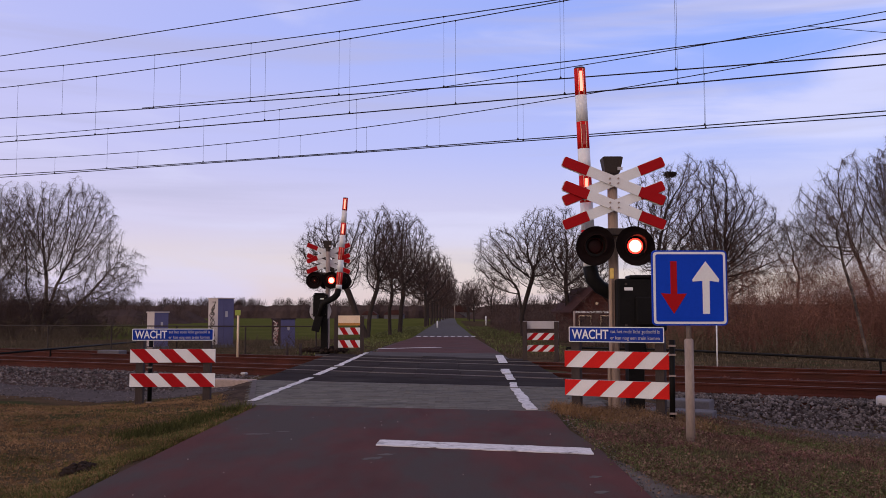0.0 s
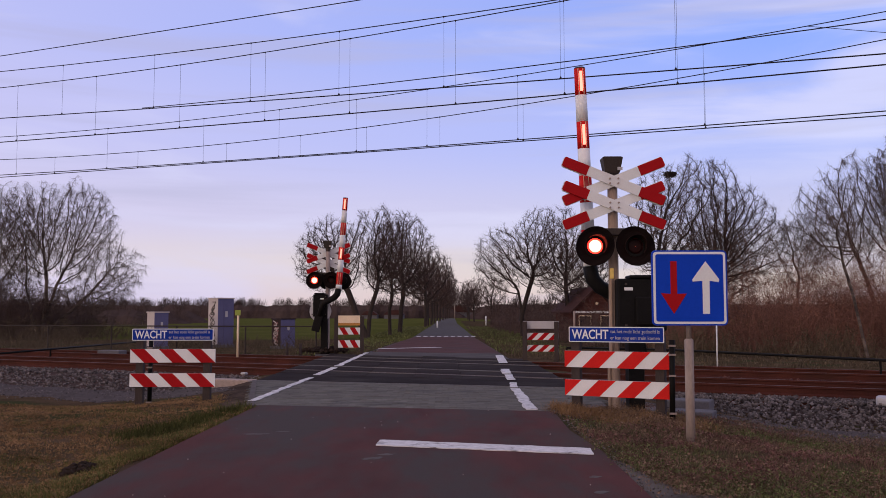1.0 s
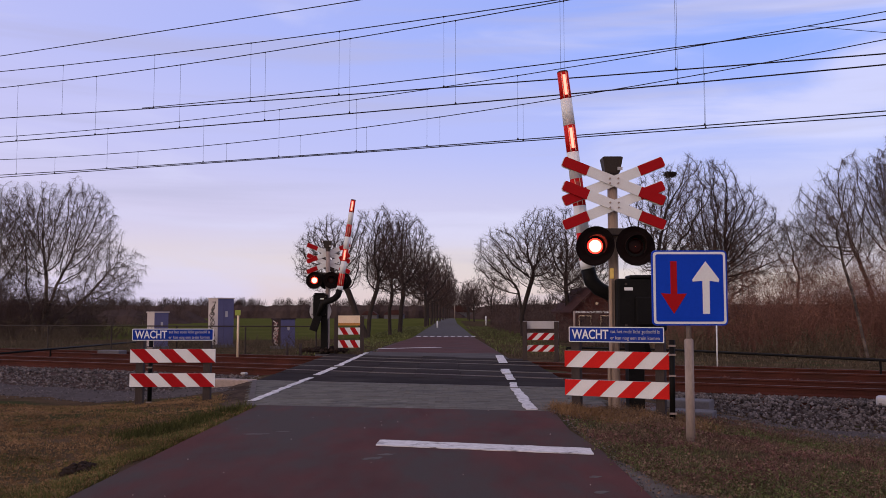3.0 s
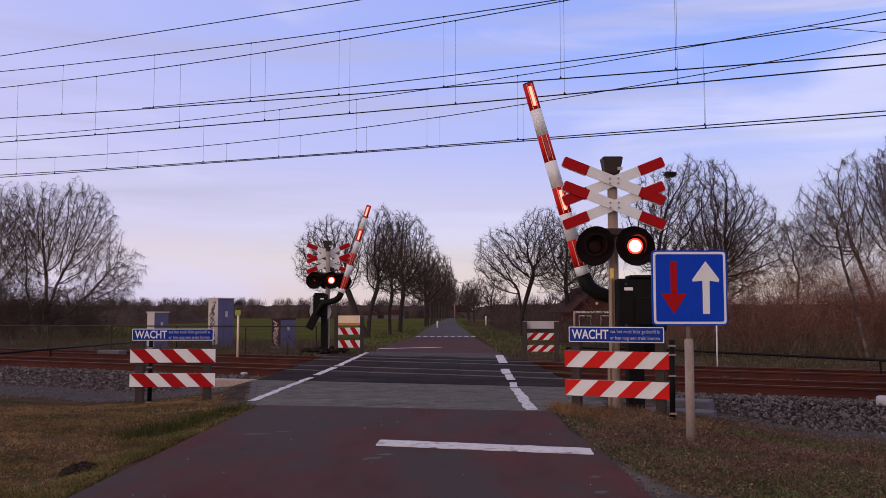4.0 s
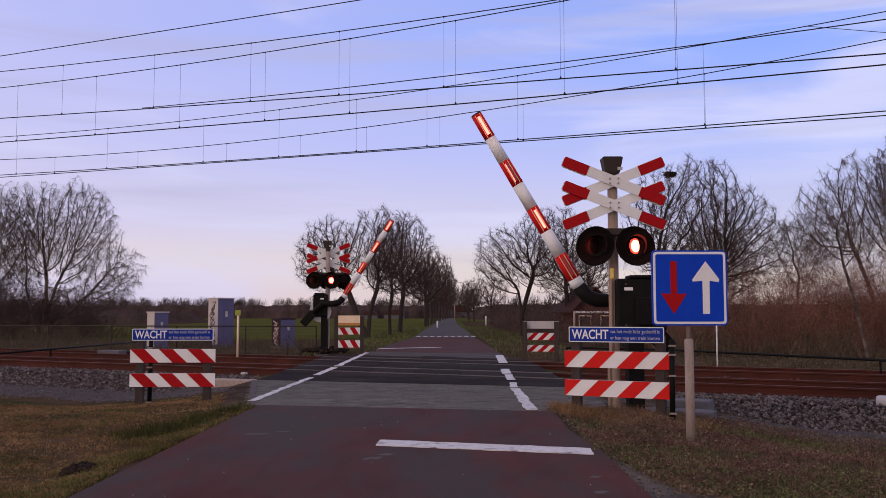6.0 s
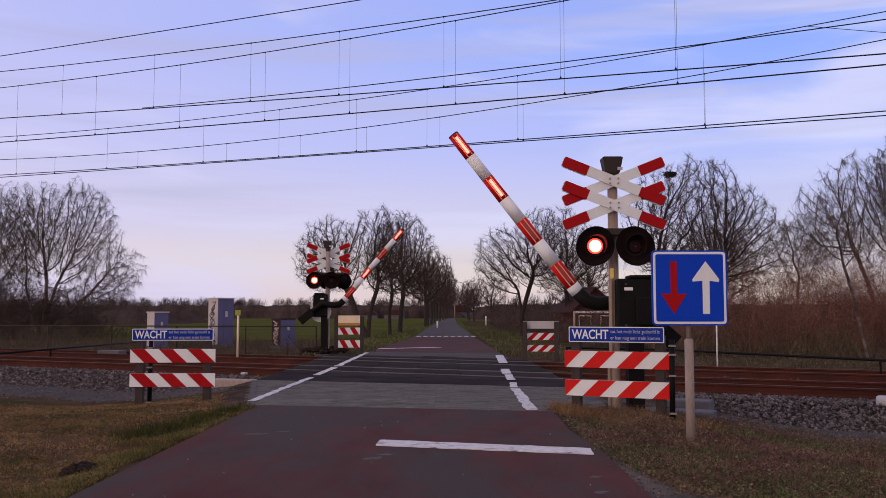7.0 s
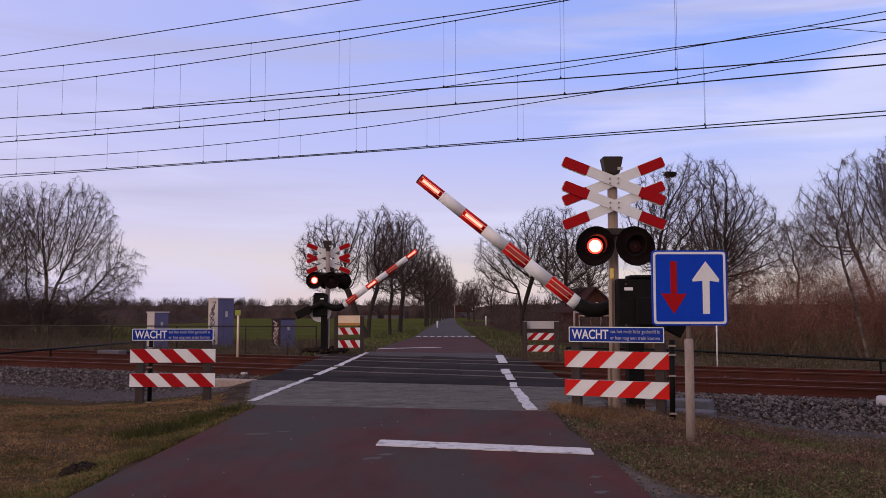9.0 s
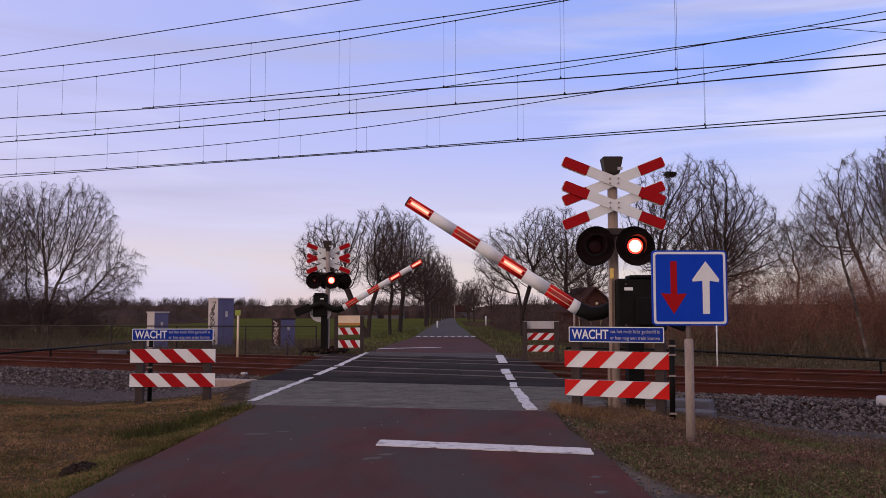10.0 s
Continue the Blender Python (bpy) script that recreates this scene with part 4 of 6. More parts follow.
def build_barrier(x, y, z0, pz, side, bright, SEG):
    """side -1: the boom falls to the west, 1: to the east. pz: the pivot's height above the ground."""
    bar = thing("barrier", pose(x, y, z0), "half barrier with a red and white striped boom being lowered", "barrier", "crossing barriers")
    bm = bmesh.new()
    px = -0.0
    f0, f1 = (-0.47, -0.125) if side < 0 else (0.10, 0.62)
    box(bm, px - 0.20 if side < 0 else px - 0.34, px + 0.50 if side < 0 else px + 0.14, f0, f1, pz - 0.46, pz + 0.28, 0.03)
    box(bm, px - 0.02 if side < 0 else px - 0.30, px + 0.44 if side < 0 else px + 0.02, f0 - 0.02, f1, pz + 0.28, pz + 0.33, 0.02)
    box(bm, px + 0.05, px + 0.30, f0 - 0.05, f0 + 0.02, pz - 0.38, pz + 0.02, 0.02) if side < 0 else None
    tube(bm, [(px, f0 + 0.1, pz), (px, 0.12, pz)], 0.12, 20)
    hs = part("drive_housing", bm, M["black"], bar, "black drive housing")
    bm = bmesh.new()
    box(bm, px - 0.10, px + 0.02, f0 - 0.012, f0 + 0.002, pz + 0.11, pz + 0.155, 0.004)
    part("label_plate", bm, M["white"], hs, "small white plate")
    for bx in (-0.08, 0.36):
        for bz in (-0.38, 0.2):
            bm = bmesh.new()
            tube(bm, [(px + bx * -side, f0 - 0.02, pz + bz), (px + bx * -side, f0 + 0.004, pz + bz)], 0.018, 8)
            part("bolt", bm, M["dark_steel"], hs)
    bm = bmesh.new()
    box(bm, px - 0.06 + 0.02 * -side, px + 0.16 + 0.02 * -side, f0 + 0.05, f1 - 0.03, 0, pz - 0.44, 0.01)
    part("pedestal", bm, M["black"], bar, "black steel pedestal")
    bm = bmesh.new()
    box(bm, px - 0.25, px + 0.45, f0 - 0.05, f1 + 0.05, -0.05, 0.06, 0.02)
    part("foundation", bm, M["concrete_grey"], bar, "grey concrete footing")
    if side > 0:
        bm = bmesh.new()
        tube(bm, [(px - 0.10, 0.16, pz - 0.28), (px - 0.10, 0.19, pz - 0.28)], 0.36, 32)
        part("guard_disc", bm, M["grey_board"], bar, "pale round guard disc")
    # the arm: pivot at its origin, the boom upright
    e = side
    bm = bmesh.new()
    path = [(-e * 0.09, 0, -0.45), (0, 0, -0.02), (e * 0.22, 0, 0.10), (e * 0.36, 0, 0.19), (e * 0.455, 0, 0.31), (e * 0.487, 0, 0.50)]
    tube(bm, path, [0.075, 0.10, 0.10, 0.105, 0.108, 0.105], 12)
    arm = part("arm", bm, M["black"], bar, "black cranked arm carrying the boom", True)
    bm = bmesh.new()
    m = pose(-e * 0.13, 0, -0.68, 0, 10 * e, 0)
    box(bm, -0.13, 0.13, -0.05, 0.05, -0.28, 0.26, 0.015, m)
    part("counterweight", bm, M["black"], arm, "black counterweight bar")
    bx = e * 0.487
    z = 0.50
    bm = bmesh.new()
    tube(bm, [(bx, 0, z), (bx, 0, z + 0.13)], 0.100, 18)
    part("boom_collar", bm, M["white"], arm, "white end ring of the boom", True)
    z += 0.13
    for k in range(7):
        r0, r1 = 0.100 - 0.0025 * k, 0.100 - 0.0025 * (k + 1)
        bm = bmesh.new()
        tube(bm, [(bx, 0, z), (bx, 0, z + SEG)], [r0, r1], 18)
        red = k % 2 == 0
        band_ob = part("red_band" if red else "white_band", bm, M["red_bright"] if red else M["white"], arm, "red band of the boom" if red else "white band of the boom", True)
        if red:
            # raised ribs beside the light strip
            for dx in (-0.036, 0.036):
                bm = bmesh.new()
                box(bm, bx + dx - 0.004, bx + dx + 0.004, -r0 - 0.002, -r0 + 0.03, z + 0.01, z + SEG - 0.01)
                part("rib", bm, M["cream"], arm, "thin pale rib")
            number = k // 2      # 0 at the arm, 3 at the tip
            bm = bmesh.new()
            for sy, mi in ((-1, 0), (1, 1)):
                before = set(bm.faces)
                box(bm, -0.021, 0.021, 0.004 * sy if sy > 0 else -0.016, 0.016 if sy > 0 else -0.004, -SEG / 2 + 0.05, SEG / 2 - 0.05, 0.004)
                for f in set(bm.faces) - before:
                    f.material_index = mi
            st = link_bm("light_strip", bm, [M["strip_on"], M["strip_off"]], arm)
            tagged(st, "red light strip of the boom")
            place = (bx, -r0 + 0.002, z + SEG / 2)
            phase = {3: 2, 2: 0 if bright else 1, 1: 1 if bright else 0, 0: 3}[number]
            STRIPS.append((st, place, phase))
        z += SEG
    bm = bmesh.new()
    tube(bm, [(bx, 0, z), (bx, 0, z + 0.02)], [0.084, 0.078], 18)
    part("end_cap", bm, M["dark_steel"], arm, "dark end cap")
    ARMS.append((arm, (0, 0, pz), side))
    return bar


near_barrier = build_barrier(2.66, 13.0, -0.12, 1.50 + 0.12, -1, True, 0.402)
far_barrier = build_barrier(-3.97, 29.35, -0.1, 1.65 + 0.1, 1, False, 0.412)


# ---- striped fences ----
def board_text(parent, w, h, zc, y):
    sc = w / 1.42
    bm = bmesh.new()
    slab(bm, rounded(-w / 2, w / 2, zc - h / 2, zc + h / 2, 0.015), y - 0.012, y)
    b = part("notice_board", bm, M["white"], parent, "dark blue notice board with white writing")
    bm = bmesh.new()
    slab(bm, rounded(-w / 2 + 0.012, w / 2 - 0.012, zc - h / 2 + 0.012, zc + h / 2 - 0.012, 0.01), y - 0.015, y - 0.011)
    part("blue_face", bm, M["blue_dark"], b)
    up = Matrix.Rotation(radians(90), 4, "X")
    lettering("headline", "WACHT", 0.19 * sc, Matrix.Translation((-w / 2 + 0.045, y - 0.018, zc - 0.062 * sc)) @ up, M["white"], b, 0.56 * sc, 0.0032)
    lettering("small_text", "tot het rode licht gedoofd is", 0.075 * sc, Matrix.Translation((-w / 2 + 0.64 * sc, y - 0.018, zc + 0.022 * sc)) @ up, M["grey_board"], b, 0.72 * sc)
    lettering("small_text", "er kan nog een trein komen", 0.075 * sc, Matrix.Translation((-w / 2 + 0.64 * sc, y - 0.018, zc - 0.070 * sc)) @ up, M["grey_board"], b, 0.72 * sc)


def striped_plank(parent, w, z0, z1, y, lean, n, first_red, mats=("white", "red_bright")):
    """A plank cut into slanting stripes. lean: how far a stripe's top is shifted."""
    bm = bmesh.new()
    slab(bm, [(-w / 2, z0), (w / 2, z0), (w / 2, z1), (-w / 2, z1)], y, y + 0.025)
    p = part("plank", bm, M[mats[0]], parent, "red and white striped plank")
    step = (w + abs(lean)) / n
    for k in range(n):
        if (k % 2 == 0) != first_red:
            continue
        a = -w / 2 - max(lean, 0) + k * step
        poly = [(a, z0), (a + step, z0), (a + step + lean, z1), (a + lean, z1)]
        # clip to the plank's ends
        for lim, sgn in ((-w / 2, 1), (w / 2, -1)):
            out = []
            for i in range(len(poly)):
                (x0, za), (x1, zb) = poly[i], poly[(i + 1) % len(poly)]
                in0, in1 = (x0 - lim) * sgn >= -1e-9, (x1 - lim) * sgn >= -1e-9
                if in0:
                    out.append((x0, za))
                if in0 != in1:
                    t = (lim - x0) / (x1 - x0)
                    out.append((lim, za + (zb - za) * t))
            poly = out
            if len(poly) < 3:
                break
        if len(poly) < 3:
            continue
        bm = bmesh.new()
        slab(bm, poly, y - 0.004, y + 0.001)
        part("red_stripe", bm, M[mats[1]], p)
    return p


def build_fence(m, w, post_w, planks, lean, n, first_red, board, post_top, label, red="red_bright"):
    f = thing("striped_fence", m, label, "fence", "striped fences at the crossing")
    for sx in (-1, 1):
        bm = bmesh.new()
        xx = sx * (w / 2 - 0.14)
        box(bm, xx - post_w / 2, xx + post_w / 2, 0.03, 0.03 + post_w, -0.25, post_top, 0.008)
        part("fence_post", bm, M["wood_post"], f, "dark brown post")
    for z0, z1 in planks:
        striped_plank(f, w, z0, z1, 0.0, lean, n, first_red, ("white", red))
    if board:
        board_text(f, w + board[2], board[1] - board[0], (board[0] + board[1]) / 2, -0.005)
    return f


near_fence = build_fence(pose(2.285, 11.80, 0, 0, 0, -27), 1.30 + 0.12, 0.12, ((0.185, 0.40), (0.565, 0.785)), 0.225, 7, True, (0.905, 1.110, -0.135), 1.0,
                         "striped fence with a blue notice board standing in withered weeds")
left_fence = build_fence(pose(-4.33, 14.3, 0, 0, 0, 2), 1.35, 0.12, ((0.118, 0.333), (0.504, 0.72)), -0.225, 7, False, (0.855, 1.045, -0.06), 0.95,
                         "striped fence with a blue notice board in dry grass", "red")


# the slim black marker post beside the near fence
def build_marker_post(x, y, z0, h):
    t = thing("marker_post", pose(x, y, z0), "slim black post with pale clamps", "post", "slim black posts")
    bm = bmesh.new()
    tube(bm, [(0, 0, 0), (0.01, 0, h)], 0.036, 12)
    p = part("shaft", bm, M["black"], t, "", True)
    for zz in (0.12, 0.62, 0.9, 1.02):
        bm = bmesh.new()
        box(bm, -0.045, 0.045, -0.045, -0.03, zz * h / 1.1 - 0.012, zz * h / 1.1 + 0.012)
        part("clamp", bm, M["galv"], p, "pale clamp")


build_marker_post(2.93, 11.45, -0.1, 1.05)
build_marker_post(-4.82, 14.7, -0.3, 1.25)


def build_far_fences():
    f = thing("striped_fence", pose(2.74, 25.0, -0.05, 0, 0, -10), "striped fence with a grey board top beyond the tracks", "fence", "striped fences at the crossing")
    for sx in (-1, 1):
        bm = bmesh.new()
        box(bm, sx * 0.44 - 0.06, sx * 0.44 + 0.06, -0.10, 0.02, -0.2, 1.12, 0.008)
        part("fence_post", bm, M["wood_post"], f, "dark brown post")
    bm = bmesh.new()
    slab(bm, rounded(-0.5, 0.5, 0.92, 1.13, 0.01), 0.02, 0.045)
    part("top_board", bm, M["grey_board"], f, "plain grey back of a notice board")
    for z0, z1 in ((0.60, 0.80), (0.28, 0.46)):
        striped_plank(f, 1.0, z0, z1, 0.02, 0.2, 8, True, ("white", "red"))
    f2 = thing("striped_fence", pose(-3.12, 29.6, -0.05, 0, 0, 8), "striped fence with a board coloured in evening glow", "fence", "striped fences at the crossing")
    for sx in (-1, 1):
        bm = bmesh.new()
        box(bm, sx * 0.43 - 0.06, sx * 0.43 + 0.06, -0.02, 0.10, -0.2, 1.25, 0.008)
        part("fence_post", bm, M["wood_post"], f2, "dark brown post")
    # pale board: its warm glow is painted, cream above and orange below
    bm = bmesh.new()
    slab(bm, rounded(-0.36, 0.36, 1.03, 1.28, 0.01), -0.03, -0.005)
    part("top_board", bm, M["cream"], f2, "plain board with warm light put into its cream colour")
    bm = bmesh.new()
    slab(bm, rounded(-0.36, 0.36, 0.95, 1.025, 0.01), -0.03, -0.005)
    part("orange_glow", bm, M["orange"], f2, "evening glow painted as an orange band")
    for z0, z1 in ((0.65, 0.88), (0.22, 0.46)):
        striped_plank(f2, 0.72, z0, z1, -0.03, -0.14, 5, False, ("white", "red"))


build_far_fences()


# ---- the blue priority sign ----
def build_sign():
    s = thing("traffic_sign", pose(2.653, 9.55, -0.12), "square blue sign with red and white arrows on grey post", "traffic sign")
    z0, z1 = 1.157 + 0.12, 1.965 + 0.12
    hw = 0.406
    zc = (z0 + z1) / 2
    bm = bmesh.new()
    slab(bm, rounded(-hw, hw, z0, z1, 0.045), 0.0, 0.022, 0.004)
    p = part("plate", bm, M["blue"], s, "blue sign plate")
    bm = bmesh.new()
    slab(bm, rounded(-hw + 0.016, hw - 0.016, z0 + 0.016, z1 - 0.016, 0.035), -0.003, 0.002)
    part("white_border", bm, M["white"], p, "white border")
    bm = bmesh.new()
    slab(bm, rounded(-hw + 0.042, hw - 0.042, z0 + 0.042, z1 - 0.042, 0.022), -0.006, -0.001)
    part("blue_field", bm, M["blue"], p)

    bm = bmesh.new()
    slab(bm, [(-0.206, zc + 0.286), (-0.137, zc + 0.286), (-0.137, zc - 0.067), (-0.033, zc - 0.061), (-0.173, zc - 0.280), (-0.313, zc - 0.055), (-0.206, zc - 0.067)], -0.010, -0.004, 0.001)
    part("red_arrow", bm, M["red"], p, "red arrow pointing down")
    bm = bmesh.new()
    slab(bm, [(0.173, zc + 0.286), (0.319, zc + 0.091), (0.313, zc + 0.061), (0.212, zc + 0.076), (0.212, zc - 0.280), (0.137, zc - 0.280), (0.137, zc + 0.076), (0.033, zc + 0.067), (0.030, zc + 0.091)], -0.010, -0.004, 0.001)
    part("white_arrow", bm, M["white"], p, "white arrow pointing up")
    bm = bmesh.new()
    tube(bm, [(0, 0.07, -0.2), (0, 0.07, 1.12), (0, 0.07, 1.135)], [0.048, 0.048, 0.030], 16)
    tube(bm, [(0, 0.07, 1.13), (0, 0.07, z1 - 0.05)], 0.028, 12)
    pole = part("pole", bm, M["galv"], s, "weathered grey steel pole", True)
    for zz in (z0 + 0.15, z1 - 0.15):
        bm = bmesh.new()
        box(bm, -0.12, 0.12, 0.022, 0.10, zz - 0.02, zz + 0.02, 0.005)
        part("bracket", bm, M["galv"], pole)


build_sign()


# ---- trees ----
def crown_points(rng, n, lobes, seed):
    """Places that the twigs reach: uneven domes, denser towards their outside. A lobe: x, y, z, width, height up, height down."""
    vol = np.array([q[3] ** 2 * (q[4] + q[5]) for q in lobes])
    pick = rng.choice(len(lobes), n, p=vol / vol.sum())
    out = []
    for i in pick:
        x, y, z, w, up, dn = lobes[i]
        d = Vector(rng.normal(0, 1, 3).tolist()).normalized()
        lump = 1 + 0.12 * noise.noise(d * 1.9 + Vector((seed + i, 0, 0))) + 0.10 * noise.noise(d * 4.6 + Vector((0, seed, i)))
        k = rng.random() ** 0.45 * lump
        out.append((x + d.x * w * k, y + d.y * w * k, z + d.z * (up if d.z > 0 else dn) * k))
    return np.array(out)


def colonise(rng, stems, pts, step, kill, bias):
    """Branches that creep towards the points round them until each is reached: places and parents."""
    P, parent = [], []
    for stem in stems:
        for j, p in enumerate(stem):
            parent.append(len(P) - 1 if j else -1)
            P.append(p)
    P = np.array(P, float)
    parent = list(parent)
    d = np.linalg.norm(pts[:, None] - P[None], axis=2)
    near, dist = d.argmin(1), d.min(1)
    alive, stuck = np.ones(len(pts), bool), np.zeros(len(pts), int)
    for it in range(120):
        idx = np.nonzero(alive)[0]
        if not len(idx):
            break
        v = pts[idx] - P[near[idx]]
        v /= np.maximum(dist[idx], 1e-6)[:, None]
        nodes, inv = np.unique(near[idx], return_inverse=True)
        s = np.zeros((len(nodes), 3))
        np.add.at(s, inv.ravel(), v)
        s /= np.maximum(np.linalg.norm(s, axis=1), 1e-6)[:, None]
        s += rng.normal(0, 0.26, s.shape) + np.array(bias)
        s /= np.maximum(np.linalg.norm(s, axis=1), 1e-6)[:, None]
        fresh = P[nodes] + s * step
        base = len(P)
        P = np.concatenate([P, fresh])
        parent += nodes.tolist()
        e = np.linalg.norm(pts[idx][:, None] - fresh[None], axis=2)
        m, a = e.min(1), e.argmin(1)
        better = m < dist[idx]
        near[idx[better]], dist[idx[better]] = base + a[better], m[better]
        alive &= dist > kill
        # a point that no branch gets closer to is given up in the end
        stuck[idx[~better]] += 1
        alive &= stuck < 3
    return P, parent


def tree_lines(rng, P, parent, spec):
    """Limbs as runs of places with radii, and the fine twigs on the thin ones."""
    n = len(P)
    kids = [[] for _ in range(n)]
    for i, p in enumerate(parent):
        if p >= 0:
            kids[p].append(i)
    load = np.ones(n)
    for i in range(n - 1, -1, -1):
        if kids[i]:
            load[i] = sum(load[k] for k in kids[i]) + 0.2
    rad = spec["tip"] * load ** spec["pipe"]
    S = P.copy()
    for i, p in enumerate(parent):
        if p >= 0 and kids[i]:
            S[i] = 0.5 * P[i] + 0.25 * P[p] + 0.25 * P[max(kids[i], key=lambda k: load[k])]
    limbs, twigs = [], []
    todo = [(i, None) for i, p in enumerate(parent) if p < 0]
    while todo:
        i, origin = todo.pop()
        run, rr = ([S[origin]], [min(rad[origin], rad[i] * 1.15)]) if origin is not None else ([S[i] - np.array((0, 0, 0.25))], [rad[i] * spec["flare"]])
        while True:
            run.append(S[i])
            rr.append(rad[i])
            if not kids[i]:
                rr[-1] = spec["tip"] * 0.6
                break
            k = sorted(kids[i], key=lambda q: -load[q])
            todo += [(q, i) for q in k[1:]]
            i = k[0]
        limbs.append((np.array(run), np.array(rr)))
    thin = np.nonzero(load < spec["thin"])[0]
    for i in thin:
        p = parent[i]
        if p < 0:
            continue
        d = P[i] - P[p]
        d /= max(np.linalg.norm(d), 1e-6)
        for k in range(spec["spray"] + (2 if not kids[i] else 0)):
            e = d * 0.8 + rng.normal(0, 0.65, 3) + np.array((0, 0, spec["rise"]))
            e /= np.linalg.norm(e)
            L = spec["twig"] * rng.uniform(0.45, 1.2)
            o = S[p] + (S[i] - S[p]) * rng.uniform(0, 1)
            twigs.append((o, o + (e + np.array((0, 0, spec["hang"] * 0.6))) * L))
    return limbs, twigs


def limb_mesh(name, runs, material, parent, smooth=True):
    """Tapered limbs along their runs."""
    V, Fc = [], []
    for pts, rad in runs:
        n = 9 if rad[0] > 0.1 else 6 if rad[0] > 0.04 else 4 if rad[0] > 0.018 else 3
        T = np.gradient(pts, axis=0)
        T /= np.maximum(np.linalg.norm(T, axis=1), 1e-9)[:, None]
        u = np.cross(T[0], (0.31, 0.92, 0.2))
        b = len(V)
        for j in range(len(pts)):
            u = u - T[j] * u.dot(T[j])
            u /= max(np.linalg.norm(u), 1e-9)
            w = np.cross(T[j], u)
            for k in range(n):
                a = 6.28318 * k / n
                V.append((pts[j] + (u * math.cos(a) + w * math.sin(a)) * rad[j]).tolist())
        for j in range(len(pts) - 1):
            for k in range(n):
                a0, a1 = b + j * n + k, b + j * n + (k + 1) % n
                Fc.append((a0, a1, a1 + n, a0 + n))
    return raw(name, V, Fc, material, parent, smooth)


def twig_mesh(name, twigs, r, material, parent):
    """Fine twigs, three-sided and ending in a point."""
    A = np.array(twigs)
    n = len(A)
    V = np.empty((n, 4, 3))
    V[:, 0:3] = A[:, 0][:, None] + np.array([(1, 0, 0.3), (-0.5, 0.87, -0.3), (-0.5, -0.87, 0.0)])[None] * r
    V[:, 3] = A[:, 1]
    Fc = (np.arange(n)[:, None, None] * 4 + np.array([(0, 1, 3), (1, 2, 3), (2, 0, 3)])[None]).reshape(-1, 3)
    return raw(name, V.reshape(-1, 3).tolist(), Fc.tolist(), material, parent)


OAK = dict(tip=0.0068, pipe=0.445, flare=1.5, thin=16, spray=8, rise=0.08, hang=0.02, twig=0.40, step=0.19, kill=0.20, bias=(0, 0, 0.0), r=0.0054)
BIRCH = dict(tip=0.0062, pipe=0.43, flare=1.3, thin=20, spray=8, rise=-0.15, hang=-0.85, twig=0.46, step=0.21, kill=0.23, bias=(0, 0, 0.12), r=0.0054)
FAR = dict(OAK, tip=0.013, pipe=0.42, thin=12, spray=5, step=0.34, kill=0.42, twig=0.66, r=0.014)


def build_tree(seed, x, y, stems, lobes, n, spec, label, birch=False, group=""):
    """stems: lines of places from the root up, from which the crown grows."""
    rng = np.random.default_rng(seed)
    t = thing("birch" if birch else "tree", pose(x, y, height(x, y) - 0.08), label, "tree", group)
    fine = []
    for stem in stems:
        s = []
        for a, b in zip(stem, stem[1:]):
            a, b = np.array(a, float), np.array(b, float)
            m = max(1, int(np.linalg.norm(b - a) / spec["step"]))
            s += [a + (b - a) * k / m + (rng.normal(0, 0.02, 3) if s else 0) for k in range(m)]
        fine.append(s + [np.array(stem[-1], float)])
    P, parent = colonise(rng, fine, crown_points(rng, int(n * 2.0), lobes, seed * 1.37), spec["step"], spec["kill"], spec["bias"])
    limbs, twigs = tree_lines(rng, P, parent, spec)
    limb_mesh("trunk", [q for q in limbs if q[1][0] > 0.045], M["bark_birch" if birch else "bark"], t)
    crown = limb_mesh("crown", [q for q in limbs if q[1][0] <= 0.045], M["twig_birch" if birch else "twig"], t)
    tagged(twig_mesh("twig_mass", twigs, spec["r"], M["twig_birch" if birch else "twig"], crown), "fine bare twigs", kind="stuff")
    return t


def place_copy(t, x, y, turn, k, kz=None):
    m = pose(x, y, height(x, y) - 0.08, 0, 0, turn) @ Matrix.Diagonal((k, k, kz or k, 1))
    return copy_thing(t, m)


def dome(h, w, low, dx=0.0, dy=0.0):
    """One dome-shaped crown of height h, half width w, its lower edge at low."""
    z = low + (h - low) * 0.42
    return [(dx, dy, z, w, h - z, z - low)]


